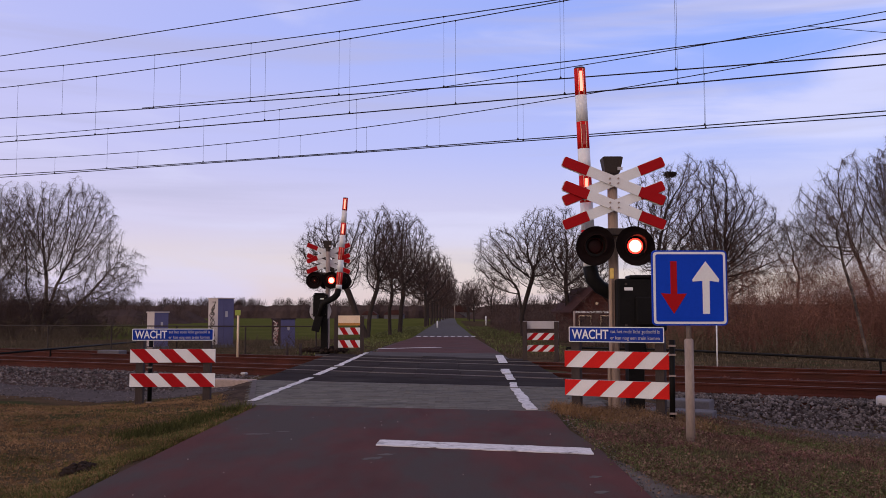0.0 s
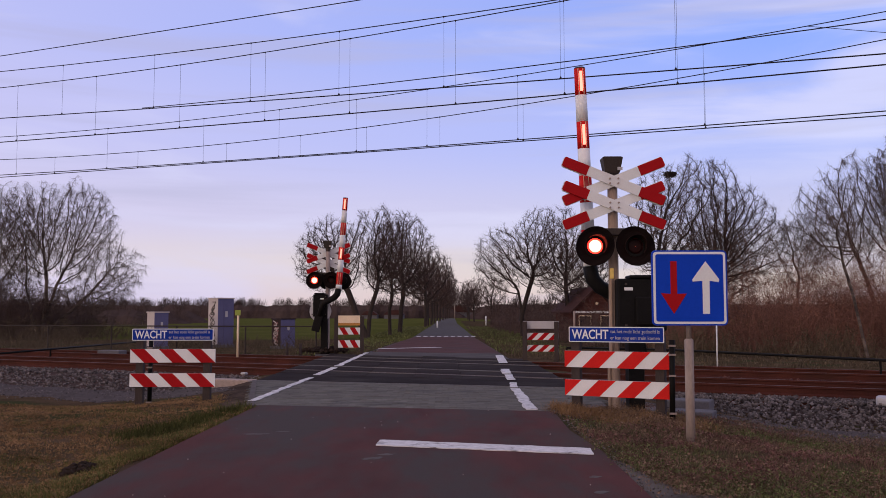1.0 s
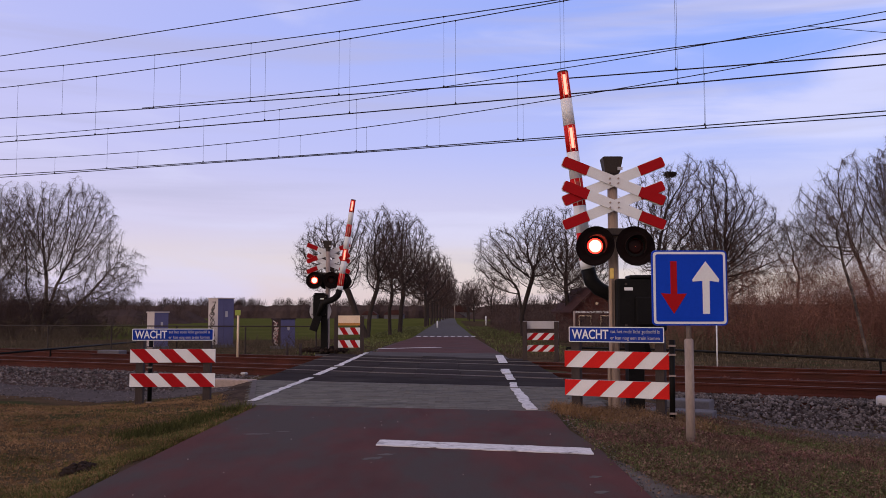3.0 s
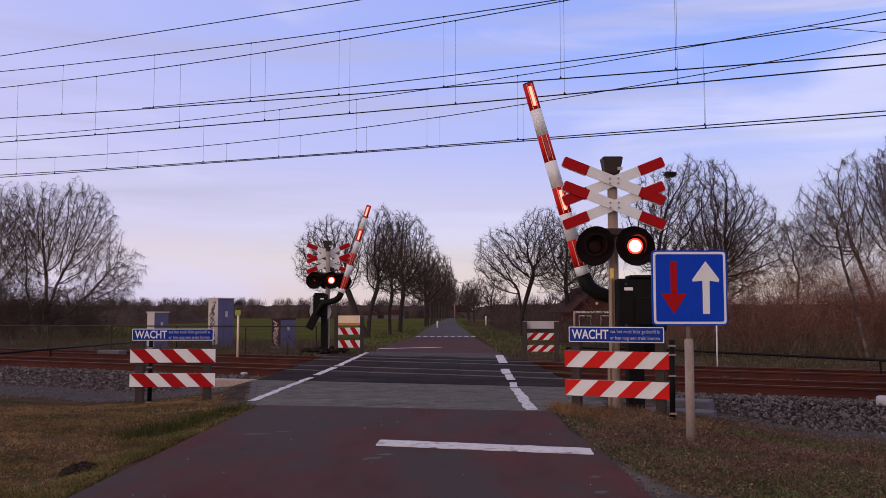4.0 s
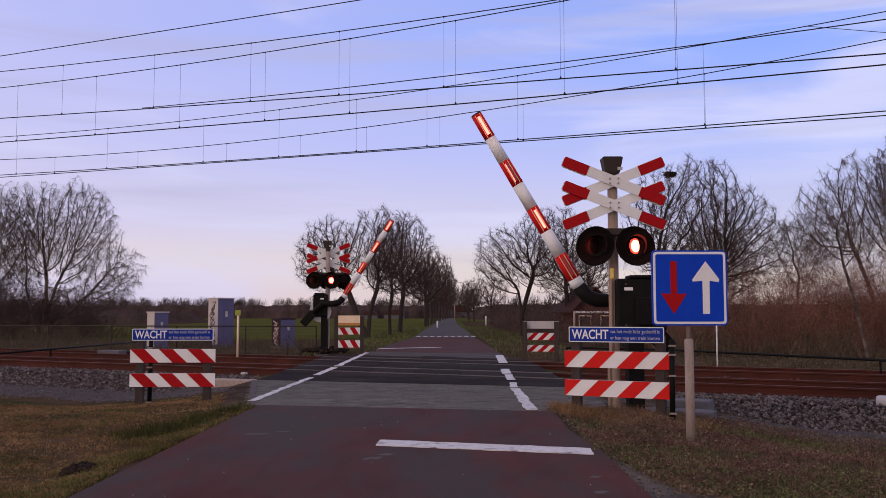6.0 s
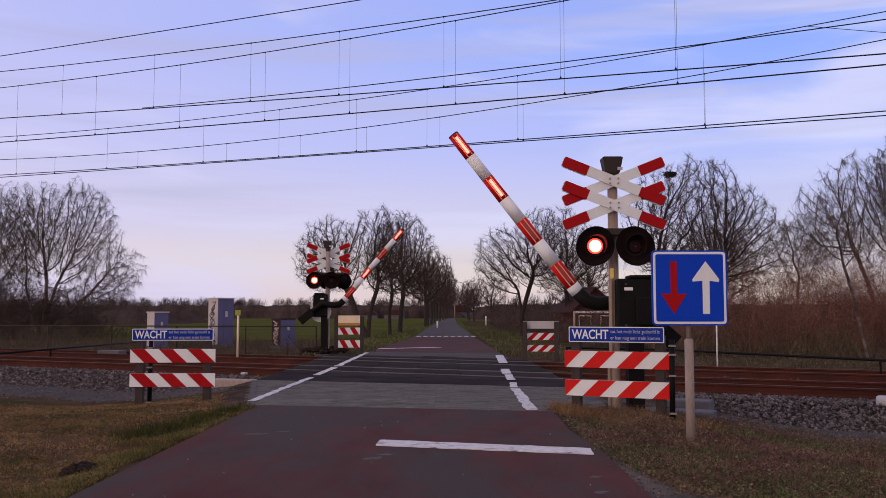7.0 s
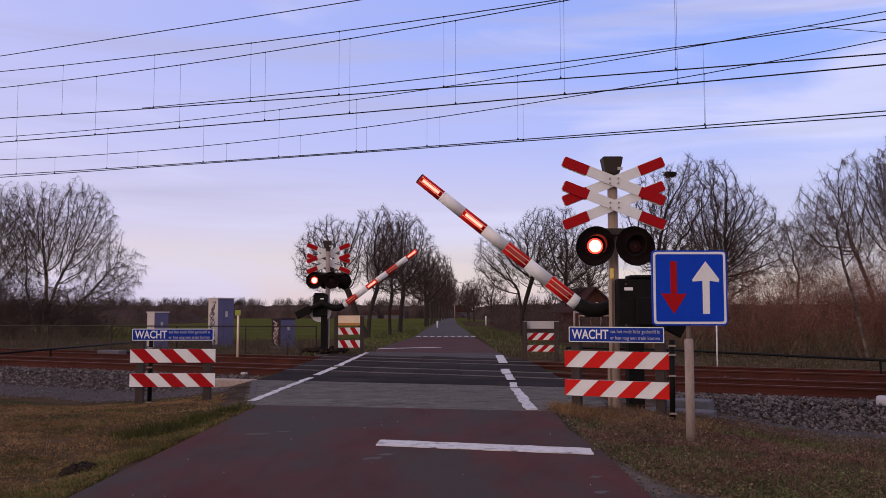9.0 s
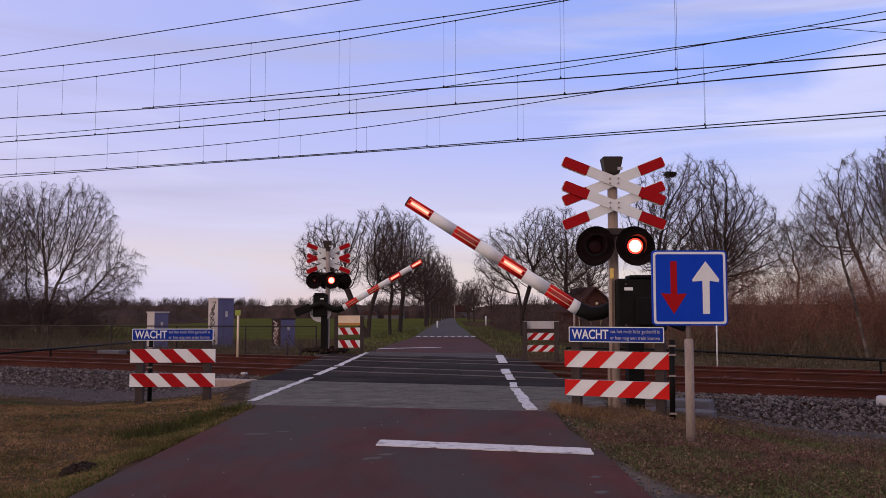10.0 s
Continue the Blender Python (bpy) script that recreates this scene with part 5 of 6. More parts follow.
def build_trees():
    # the wide multi-stemmed birches beside the field
    build_tree(11, -24.9, 55, [[(-0.2, 0, 0), (-0.5, 0.1, 1.2), (-0.9, 0.3, 2.6)], [(0.0, 0, 0), (0.45, -0.1, 1.6), (1.1, -0.3, 3.4)], [(0.15, 0.1, 0), (0.9, 0.3, 1.0), (2.3, 0.5, 2.3)], [(0.1, -0.1, 0), (0.5, -0.4, 2.0), (0.6, -0.6, 3.6)]],
               [(2.0, 0, 6.6, 2.9, 3.5, 2.8), (-0.9, 0.2, 6.5, 2.4, 3.5, 3.2), (4.2, 0.2, 4.2, 2.2, 1.9, 1.6), (2.4, 0.6, 2.6, 3.0, 1.2, 1.1)], 3000, BIRCH,
               "bare multi-stemmed birch with drooping twigs behind a fence", True, "birches")
    build_tree(12, -27.0, 54, [[(0, 0, 0), (-0.2, 0, 1.6), (-0.3, 0.1, 3.2)], [(0.1, 0, 0), (0.5, 0.1, 2.2)]], [(-0.3, 0, 6.2, 2.8, 3.4, 3.6)], 1300, BIRCH,
               "bare birch with drooping fine twigs", True, "birches")
    # roadside trees, west side
    build_tree(21, -4.3, 51, [[(0, 0, 0), (0.1, 0, 1.5), (0.55, 0, 3.0)], [(-0.1, 0, 0.2), (-0.75, 0, 1.6), (-1.2, 0.1, 2.9), (-1.9, 0.1, 3.5)]],
               [(0.4, 0, 5.0, 1.9, 2.7, 2.1), (-2.2, 0, 4.5, 2.2, 2.6, 1.9)], 1700, dict(OAK, pipe=0.485), "bare roadside tree with a forked leaning trunk", group="roadside trees")
    build_tree(25, -3.45, 58, [[(0, 0, 0), (-0.05, 0, 1.6), (0.15, 0, 3.0)]], dome(7.6, 1.9, 2.4, 0.1), 800, OAK, "bare slim roadside tree with an upright crown", group="roadside trees")
    build_tree(22, -3.2, 66, [[(0, 0, 0), (0.1, 0, 1.8), (0.3, 0, 3.4)]], dome(9.2, 2.6, 2.6, 0.1), 1700, dict(OAK, r=0.0065), "bare roadside tree with a dense dark crown", group="roadside trees")
    a3 = build_tree(23, -1.85, 92, [[(0, 0, 0), (0.1, 0, 1.8), (0.0, 0, 3.4)]], dome(8.8, 3.4, 2.5), 560, FAR, "bare roadside tree with a dense dark crown", group="roadside trees")
    a4 = build_tree(24, -1.75, 104, [[(0, 0, 0), (-0.1, 0, 1.8), (0.1, 0, 3.2)]], dome(8.9, 3.5, 2.4), 560, FAR, "bare roadside tree with a dense dark crown", group="roadside trees")
    for x, y, src, turn, k in ((-1.5, 114, a3, 40, 1.02), (-1.2, 126, a4, 300, 1.0), (-0.9, 140, a3, 150, 1.02), (-0.5, 158, a4, 20, 1.0), (0.0, 180, a3, 250, 1.0), (0.6, 210, a4, 90, 1.0), (1.2, 245, a3, 0, 1.05), (2.2, 290, a4, 70, 1.1)):
        place_copy(src, x, y, turn, k)
    # roadside trees, east side
    build_tree(31, 4.75, 54, [[(0, 0, 0), (0.02, 0, 1.6), (-0.15, 0, 2.9)], [(0.02, 0, 1.3), (0.3, 0, 2.4), (0.75, 0, 3.8)]], [(-0.9, 0, 4.6, 2.1, 2.4, 1.9), (1.2, 0, 5.4, 1.9, 2.7, 2.4)], 1500, OAK,
               "bare slender roadside tree with fine upright twigs", group="roadside trees")
    c2 = build_tree(32, 7.2, 52, [[(0, 0, 0), (0.1, 0, 1.6), (0.0, 0, 3.2)]], dome(7.9, 2.1, 2.0), 1100, OAK, "bare roadside tree with a spreading crown", group="roadside trees")
    c3 = build_tree(33, 6.6, 122, [[(0, 0, 0), (0.1, 0, 1.6), (0.0, 0, 2.8)]], dome(7.2, 2.6, 2.0), 380, FAR, "bare roadside tree far along the road", group="roadside trees")
    for x, y, turn, k in ((5.6, 160, 160, 1.15), (5.5, 185, 220, 1.25), (6.0, 215, 300, 1.2), (7.0, 250, 20, 1.3), (8.2, 300, 80, 1.4)):
        place_copy(c3, x, y, turn, k)
    place_copy(c2, 9.8, 60, 200, 0.95)
    # the large trees behind the near signal
    build_tree(41, 11.2, 42, [[(0, 0, 0), (0.05, 0, 1.2), (0.15, 0, 2.4)], [(0.05, 0, 1.2), (0.9, 0.2, 2.3), (1.9, 0.3, 3.3)], [(0.0, 0, 1.5), (-0.7, -0.2, 2.8), (-1.2, -0.3, 3.8)]],
               [(0.9, 0, 5.2, 2.9, 3.9, 2.8), (2.8, 0.3, 4.9, 2.4, 3.0, 2.6), (-1.1, 0, 5.2, 1.8, 3.4, 2.0)], 3600, OAK, "broad bare tree with a dark nest in its crown", group="trees by the track")
    build_tree(42, 14.3, 46, [[(0, 0, 0), (0.1, 0, 1.2), (-0.1, 0, 2.4)]], dome(6.4, 2.0, 1.8), 600, OAK, "broad bare tree with many crooked limbs", group="trees by the track")
    # birches at the east end
    build_tree(51, 15.9, 40, [[(0, 0, 0), (0.05, 0, 1.6), (0.15, 0, 3.4)]], [(0.2, 0, 4.4, 1.2, 1.8, 1.8), (-0.5, 0, 4.9, 0.9, 1.0, 1.2)], 480, BIRCH, "bare slender birch above reddish shrubs", True, "birches")
    e2 = build_tree(52, 18.4, 39, [[(0.9, 0, 0), (0.5, 0, 2.2), (-0.1, 0, 4.0)], [(1.6, 0, 0), (1.5, 0, 2.4), (1.4, 0.1, 4.4)]], [(-0.3, 0, 6.0, 1.7, 2.9, 2.2), (-1.8, 0, 5.3, 1.5, 2.2, 1.6), (1.4, 0, 6.4, 1.7, 2.9, 2.6)], 1700, BIRCH, "tall bare birch above reddish shrubs", True, "birches")
    build_tree(53, 12.9, 27, [[(0, 0, 0), (-0.45, 0, 2.2), (-0.75, 0, 3.2)]], [(-0.8, 0, 4.4, 1.1, 1.6, 1.3)], 420, dict(BIRCH, r=0.0042, tip=0.005, spray=5), "slim leaning birch before the shrubs", True, "birches")
    place_copy(e2, 21.6, 40.0, 75, 1.14)
    # nest
    bm = bmesh.new()
    rng = random.Random(5)
    for k in range(90):
        a, b2 = rng.uniform(0, 6.28), rng.uniform(-0.9, 0.9)
        c = Vector((math.cos(a) * 0.17, math.sin(a) * 0.17, b2 * 0.1))
        d = Vector((-math.sin(a) + rng.gauss(0, 0.5), math.cos(a) + rng.gauss(0, 0.5), rng.uniform(-0.6, 0.6))) * 0.15
        tube(bm, [c - d, c + d], 0.018, 4)
    nest = link_bm("nest", bm, M["nest"])
    nest.matrix_basis = pose(10.75, 41.6, 7.85)
    tagged(nest, "dark bird's nest of twigs in the crown", "nest")


build_trees()


def lines_mesh(name, lines, material, parent):
    """Thin three-sided stems; the ones of two places end in a point."""
    V, Fc = [], []
    for pts, rad in lines:
        d0 = (pts[-1] - pts[0]).normalized()
        u = d0.orthogonal().normalized()
        w = d0.cross(u)
        ring = [u * math.cos(2.0944 * k) + w * math.sin(2.0944 * k) for k in range(3)]
        b = len(V)
        if len(pts) == 2:
            p, r, e = pts[0], rad[0], pts[1]
            for q in ring:
                V.append((p.x + q.x * r, p.y + q.y * r, p.z + q.z * r))
            V.append((e.x, e.y, e.z))
            for k in range(3):
                Fc.append((b + k, b + (k + 1) % 3, b + 3))
            continue
        for p, r in zip(pts, rad):
            for q in ring:
                V.append((p.x + q.x * r, p.y + q.y * r, p.z + q.z * r))
        for j in range(len(pts) - 1):
            for k in range(3):
                a0, a1 = b + j * 3 + k, b + j * 3 + (k + 1) % 3
                Fc.append((a0, a1, a1 + 3, a0 + 3))
    return raw(name, V, Fc, material, parent)


# ---- thickets: upright stems with side twigs ----
def build_thicket(name, seed, count, place, hlo, hhi, material, label, twigs=9, r=0.010):
    rng = random.Random(seed)
    lines = []
    for i in range(count):
        x, y = place(rng)
        z = height(x, y) - 0.05
        h = rng.uniform(hlo, hhi) * min(1.15, max(0.3, 0.78 + 0.95 * noise.noise(Vector((x * 0.42, y * 0.42, seed)))))
        d = Vector((rng.gauss(0, 0.42), rng.gauss(0, 0.42), 1)).normalized()
        p = Vector((x, y, z))
        pts = [p, p + d * h * 0.5 + Vector((rng.gauss(0, 0.05), rng.gauss(0, 0.05), 0)), p + d * h]
        lines.append((pts, [r, r * 0.8, r * 0.4]))
        for k in range(twigs):
            t = rng.uniform(0.12, 1.0)
            o = pts[0].lerp(pts[2], t)
            e = Vector((rng.gauss(0, 0.7), rng.gauss(0, 0.7), rng.uniform(-0.15, 0.9))).normalized() * h * rng.uniform(0.12, 0.40)
            lines.append(([o, o + e], [r * 0.8, 0.0]))
    ob = lines_mesh(name, lines, material, None)
    tagged(ob, label, "shrubs", kind="stuff")


def east_strip(rng):
    t = rng.random()
    x = 8.6 + t * 19
    return x, 34.5 - t * 9.0 + rng.uniform(0, 7.5)


build_thicket("shrub_thicket", 61, 2500, east_strip, 1.9, 4.0, M["twig_red"], "dense reddish-brown bare shrubs along the railway", 18, 0.0062)
build_thicket("tall_shrubs", 67, 1300, lambda g: (lambda k: (12.5 + k * 16, 41 - k * 8 + g.uniform(-2, 4)))(g.random() ** 0.8), 3.4, 5.6, M["twig_red"], "tall thin brown shrubs behind the thicket", 16, 0.006)
build_thicket("tall_shrubs_east", 70, 560, lambda g: (lambda k: (15.0 + k * 9, 35.5 - k * 4 + g.uniform(-1, 3)))(g.random()), 3.3, 5.2, M["twig_red"], "tall reddish shrubs below the birches", 22, 0.006)
build_thicket("tall_shrubs_west", 68, 950, lambda g: (g.uniform(-33, -24.0), g.uniform(50, 64)), 2.2, 5.0, M["twig"], "tall brown shrubs between the birches", 16, 0.013)
build_thicket("weed_stalks", 69, 900, lambda g: (lambda y: (road_right(y) + 0.3 + g.random() * 3.6, y))(g.uniform(6.4, 12.6)), 0.06, 0.20, M["heather"], "withered weed stalks on the verge", 9, 0.0035)
build_thicket("low_scrub", 62, 1700, lambda g: (lambda t: (7.6 + t * 20, 31.5 - t * 9.2 + g.uniform(0, 2.5)))(g.random()), 0.4, 1.2, M["scrub"], "low withered scrub before the shrubs", 8, 0.009)
build_thicket("shrub_thicket_road", 63, 900, lambda g: (g.uniform(4.6, 13.0), g.uniform(60, 92)), 1.2, 2.6, M["twig"], "brown bare shrubs beside the road", 10, 0.018)
build_thicket("shrub_thicket_middle", 64, 1100, lambda g: (g.uniform(6.0, 13.5), g.uniform(38, 52)), 1.0, 2.3, M["twig"], "dark bare shrubs under the trees", 10, 0.012)
build_thicket("shrub_thicket_birch", 65, 1500, lambda g: (g.uniform(-42, -19.5), g.uniform(44, 62)), 0.7, 1.9, M["scrub"], "dull bare shrubs under the birch", 10, 0.013)
build_thicket("reed_edge", 66, 1800, lambda g: (g.uniform(-22, -4.5), g.uniform(35.5, 43)), 0.25, 0.7, M["scrub"], "withered reed and weeds behind the fence", 4, 0.008)


def build_bank():
    """Leaf-littered rise below the shrubs at the east side."""
    V, Fc, nx, ny = [], [], 60, 24
    for j in range(ny + 1):
        for i in range(nx + 1):
            s, d = -4 + 30 * i / nx, 31.5 + 22 * j / ny
            p = track(s, d)
            e = smooth01(j / 8) * smooth01((nx - i) / 3) * smooth01(i / 6)
            z = height(p.x, p.y) - 0.15 + e * (0.55 + 0.35 * noise.noise(Vector((p.x * 0.5, p.y * 0.5, 3))) + 0.8 * smooth01((j - 8) / 12))
            V.append((p.x, p.y, z))
    for j in range(ny):
        for i in range(nx):
            a = j * (nx + 1) + i
            Fc.append((a, a + 1, a + nx + 2, a + nx + 1))
    ob = raw("bank", V, Fc, M["litter"], smooth=True)
    tagged(ob, "low bank covered in brown leaf litter", "bank", kind="structure")


build_bank()


# ---- far woods ----
def build_woods(name, seed, x0, x1, y0, y1, count, hlo, hhi, label, z=-0.4):
    """Far bare woods: a dense uneven wood edge with the fine crowns of single trees above it."""
    rng = np.random.default_rng(seed)
    V, Fc = [], []
    nx = int((x1 - x0) / (0.7 if y0 < 200 else 1.2))
    for row in range(3):
        yy = y0 + (y1 - y0) * row / 2
        b = len(V)
        for i in range(nx + 1):
            x = x0 + (x1 - x0) * i / nx
            f = 0.43 + 0.03 * noise.noise(Vector((x * 0.07, row, seed))) + 0.03 * noise.noise(Vector((x * 0.33, row, seed))) + 0.08 * noise.noise(Vector((x * 1.7, row, seed)))
            h = hlo * max(0.2, f) * 1.65 * smooth01(i / 8) * smooth01((nx - i) / 8)
            dy = 1.5 * noise.noise(Vector((x * 0.4, 5, seed)))
            V += [(x, yy - 3 + dy, z), (x, yy - 2 + dy, z + h * 0.6), (x, yy + dy, z + h), (x, yy + 4, z)]
        for i in range(nx):
            for k in range(3):
                p = b + i * 4 + k
                Fc.append((p, p + 4, p + 5, p + 1))
    for i in range(count):
        x, y = rng.uniform(x0, x1), rng.uniform(y0, y1)
        h = rng.uniform(hlo, hhi)
        w = h * rng.uniform(0.30, 0.48)
        for k in range(110):
            a, u = rng.uniform(0, 6.28), rng.uniform(-0.7, 1)
            e = rng.uniform(0.3, 1) * math.sqrt(1 - u * u)
            cx, cy, cz = x + math.cos(a) * w * e, y + math.sin(a) * w * e, h * (0.66 + 0.34 * u)
            bx, by, bz = x + (cx - x) * 0.55, y + (cy - y) * 0.55, cz - h * rng.uniform(0.1, 0.3)
            hw = h * rng.uniform(0.002, 0.005)
            n = len(V)
            V += [(bx - hw, by, z + bz), (bx + hw, by, z + bz), (cx + hw * 0.4, cy, z + cz), (cx - hw * 0.4, cy, z + cz)]
            Fc.append((n, n + 1, n + 2, n + 3))
    ob = raw(name, V, Fc, M["wood_far"])
    tagged(ob, label, "woods", kind="stuff")


build_woods("far_woods", 71, -260, 10, 300, 360, 430, 6.4, 8.4, "dark bare woods along the horizon")
build_woods("near_woods", 72, -100, -38, 125, 150, 60, 3.2, 4.0, "dark bare wood edge behind the field")
build_woods("far_woods_east", 73, 5, 300, 240, 330, 150, 6.0, 9.0, "dark bare woods along the horizon")
build_woods("roadside_hedge", 74, 6.5, 26, 95, 150, 60, 3.0, 4.6, "dark hedge beside the road")


# ---- grasses ----
def build_grass(name, seed, count, place, hlo, hhi, wid, material, label, lean=0.5, blades=6, spread=0.035):
    """Tufts of blades that bend outwards from one root."""
    rng = np.random.default_rng(seed)
    V = np.empty((count * blades, 5, 3))
    n = 0
    while n < count:
        q = place(rng)
        if q is None:
            continue
        x, y = q
        z = height(x, y) - 0.01
        tall = (0.55 + 0.9 * (noise.noise(Vector((x * 1.3, y * 1.3, 7.0))) + 0.5)) * rng.uniform(0.6, 1.3)
        for k in range(blades):
            h = rng.uniform(hlo, hhi) * tall
            a, b = rng.uniform(0, 6.283, 2)
            r = spread * rng.uniform(0, 1)
            px, py = x + math.cos(b) * r, y + math.sin(b) * r
            dx, dy = math.cos(a) * wid * 0.5, math.sin(a) * wid * 0.5
            e = lean * h * rng.uniform(0.2, 1)
            lx, ly = math.cos(b) * e, math.sin(b) * e
            V[n * blades + k] = ((px - dx, py - dy, z), (px + dx, py + dy, z), (px + lx * 0.35 + dx * 0.8, py + ly * 0.35 + dy * 0.8, z + h * 0.6),
                                 (px + lx * 0.35 - dx * 0.8, py + ly * 0.35 - dy * 0.8, z + h * 0.6), (px + lx, py + ly, z + h * rng.uniform(0.75, 1)))
        n += 1
    k = np.arange(count * blades)[:, None] * 5
    Fc = np.concatenate([k + np.array([[0, 1, 2]]), k + np.array([[0, 2, 3]]), k + np.array([[3, 2, 4]])]).tolist()
    ob = raw(name, V.reshape(-1, 3).tolist(), Fc, material)
    tagged(ob, label, "grass", kind="stuff")


def build_weeds(name, seed, count, place, size, leaf, material, label, leaves=11):
    """Low bushy weeds: small leaves and seed heads at uneven heights."""
    rng = np.random.default_rng(seed)
    V, n = np.empty((count * leaves, 3, 3)), 0
    while n < count:
        q = place(rng)
        if q is None:
            continue
        x, y = q
        z = height(x, y)
        s = size * rng.uniform(0.5, 1.3) * (0.7 + 0.8 * (noise.noise(Vector((x * 1.9, y * 1.9, 4.0))) + 0.4))
        d = rng.normal(0, 1, (leaves, 3))
        d /= np.linalg.norm(d, axis=1)[:, None]
        d[:, 2] = np.abs(d[:, 2]) * 1.1
        c = np.array((x, y, z)) + d * s * rng.uniform(0.25, 1.0, (leaves, 1))
        V[n * leaves:(n + 1) * leaves] = c[:, None] + rng.normal(0, leaf, (leaves, 3, 3))
        n += 1
    ob = raw(name, V.reshape(-1, 3).tolist(), np.arange(count * leaves * 3).reshape(-1, 3).tolist(), material)
    tagged(ob, label, "weeds", kind="stuff")


def west_verge(rng):
    y = 5.0 + 10.5 * rng.uniform() ** 1.1
    x = road_left(y) + 0.02 + 0.16 * noise.noise(Vector((y * 1.1, 3, 3))) + 0.10 * noise.noise(Vector((y * 4.3, 8, 3))) - rng.uniform() * (0.62 * y + 1.0)
    if across(x, y) > 12.9 or x < -0.56 * y - 1 or (y > 12.4 and x > -2.78 - (y - 12.4) * 0.26):
        return None
    if rng.uniform() < 0.35 * (0.5 + noise.noise(Vector((x * 0.8, y * 0.8, 1.5)))):
        return None
    return x, y


def west_green(rng):
    q = west_verge(rng)
    if q is None or (road_left(q[1]) - q[0]) > abs(rng.normal(0, 0.5)) + 0.05:
        return None
    return q


def bare_edge(x):
    """Where the bare sandy strip beside the road ends, by x."""
    return 5.9 + 2.3 * math.exp(-(x - 1.5) / 0.33) + 0.35 * noise.noise(Vector((x * 2.6, 1.0, 5.0)))


def build_sand():
    """The bare strip between road and verge, a thin sheet on the ground."""
    bm = bmesh.new()
    rows = []
    for i in range(25):
        y = 4.6 + i * 0.15
        x0 = road_right(y) + 0.01
        x1 = x0 + 0.08
        while y < bare_edge(x1) + 0.25 and x1 < 3.4:
            x1 += 0.04
        rows.append([bm.verts.new((x0 + (x1 - x0) * k / 8, y, height(x0 + (x1 - x0) * k / 8, y) + 0.007)) for k in range(9)])
    for a, b in zip(rows, rows[1:]):
        for k in range(8):
            bm.faces.new((a[k], a[k + 1], b[k + 1], b[k]))
    tagged(link_bm("bare_soil", bm, M["sand"]), "bare grey sandy strip beside the road", "soil", kind="structure")


build_sand()


def east_green(rng):
    q = east_verge(rng)
    if q is None or rng.uniform() > 0.55 + 1.3 * noise.noise(Vector((q[0] * 2.3, q[1] * 1.9, 2.0))) + 0.05 * (q[0] - 2.5):
        return None
    return q


def east_mixed(rng):
    q = east_verge(rng)
    if q is None or rng.uniform() > 0.5 - 1.3 * noise.noise(Vector((q[0] * 2.3, q[1] * 1.9, 2.0))):
        return None
    return q


def east_verge(rng):
    y = 4.8 + 9.5 * rng.uniform()
    x = road_right(y) + 0.05 + rng.uniform() * (0.56 * y)
    if across(x, y) > 13.6 or x > 0.56 * y + 0.5 or (x < 2.2 and y > 12.3):
        return None
    if x - road_right(y) < 0.25 + 0.25 * noise.noise(Vector((x, y * 0.8, 4))) and rng.uniform() < 0.7:
        return None
    if y < bare_edge(x) + rng.normal(0, 0.16) and rng.uniform() < 0.80:
        return None
    return x, y


def far_verge(rng):
    x, y = rng.uniform(-26, 18), rng.uniform(24, 36)
    d = across(x, y)
    if d < 25.2 or d > 34 or road_left(y) - 0.15 < x < road_right(y) + 0.4:
        return None
    return x, y


def road_verge(rng):
    y = rng.uniform(30, 95)
    x = road_left(y) - rng.uniform(0.1, 3.0) if rng.uniform() < 0.5 else road_right(y) + rng.uniform(0.2, 3.4)
    return x, y


def west_patches(rng):
    q = west_verge(rng)
    if q is None or rng.uniform() > 0.15 + 1.5 * noise.noise(Vector((q[0] * 1.5, q[1] * 0.9, 6.0))):
        return None
    return q


def hollow(rng):
    """The rank green strip in a dip beside the road, its shade put into the colour."""
    t, w = rng.uniform(), rng.normal(0, 0.16)
    return -3.35 + 0.45 * t + w, 9.7 + 2.7 * t + rng.normal(0, 0.1)


def fence_foot(rng):
    t = rng.uniform()
    return 1.62 + 1.5 * t + rng.normal(0, 0.12), 12.0 - 0.9 * t + rng.normal(0, 0.25)


def east_part(low, scale, z):
    """A share of the east verge that gathers in patches."""
    def place(rng):
        q = east_verge(rng)
        if q is None or rng.uniform() > low + 1.4 * noise.noise(Vector((q[0] * scale, q[1] * scale, z))):
            return None
        return q
    return place


build_grass("dry_grass_west", 81, 15500, west_verge, 0.015, 0.045, 0.0050, M["grass_dry"], "dry yellow-brown grass on the verge", 1.2, 4, 0.06)
build_grass("green_grass_west", 82, 6500, west_green, 0.02, 0.065, 0.005, M["grass_green"], "low green grass beside the road", 1.1, 4, 0.05)
build_grass("green_patches_west", 88, 2200, west_patches, 0.015, 0.05, 0.005, M["grass_green"], "patches of green in the dry grass", 1.1, 4, 0.06)
build_grass("rank_grass_west", 89, 700, hollow, 0.04, 0.13, 0.007, M["grass_rank"], "rank green grass in a dip, its shade painted darker", 0.7, 6, 0.05)
build_weeds("moss_west", 90, 12000, west_verge, 0.026, 0.007, M["grass_dry"], "withered moss and leaves between the grass", 7)
build_weeds("leafy_weeds_west", 95, 2000, west_patches, 0.032, 0.008, M["grass_green"], "small green leaves in the dry grass", 7)
build_grass("mixed_grass_east", 83, 3500, east_mixed, 0.02, 0.055, 0.004, M["heather"], "short withered grass on the verge", 0.8, 5)
build_grass("green_grass_east", 84, 3800, east_green, 0.02, 0.055, 0.004, M["grass_dull"], "short dull green grass on the verge", 0.8, 5)
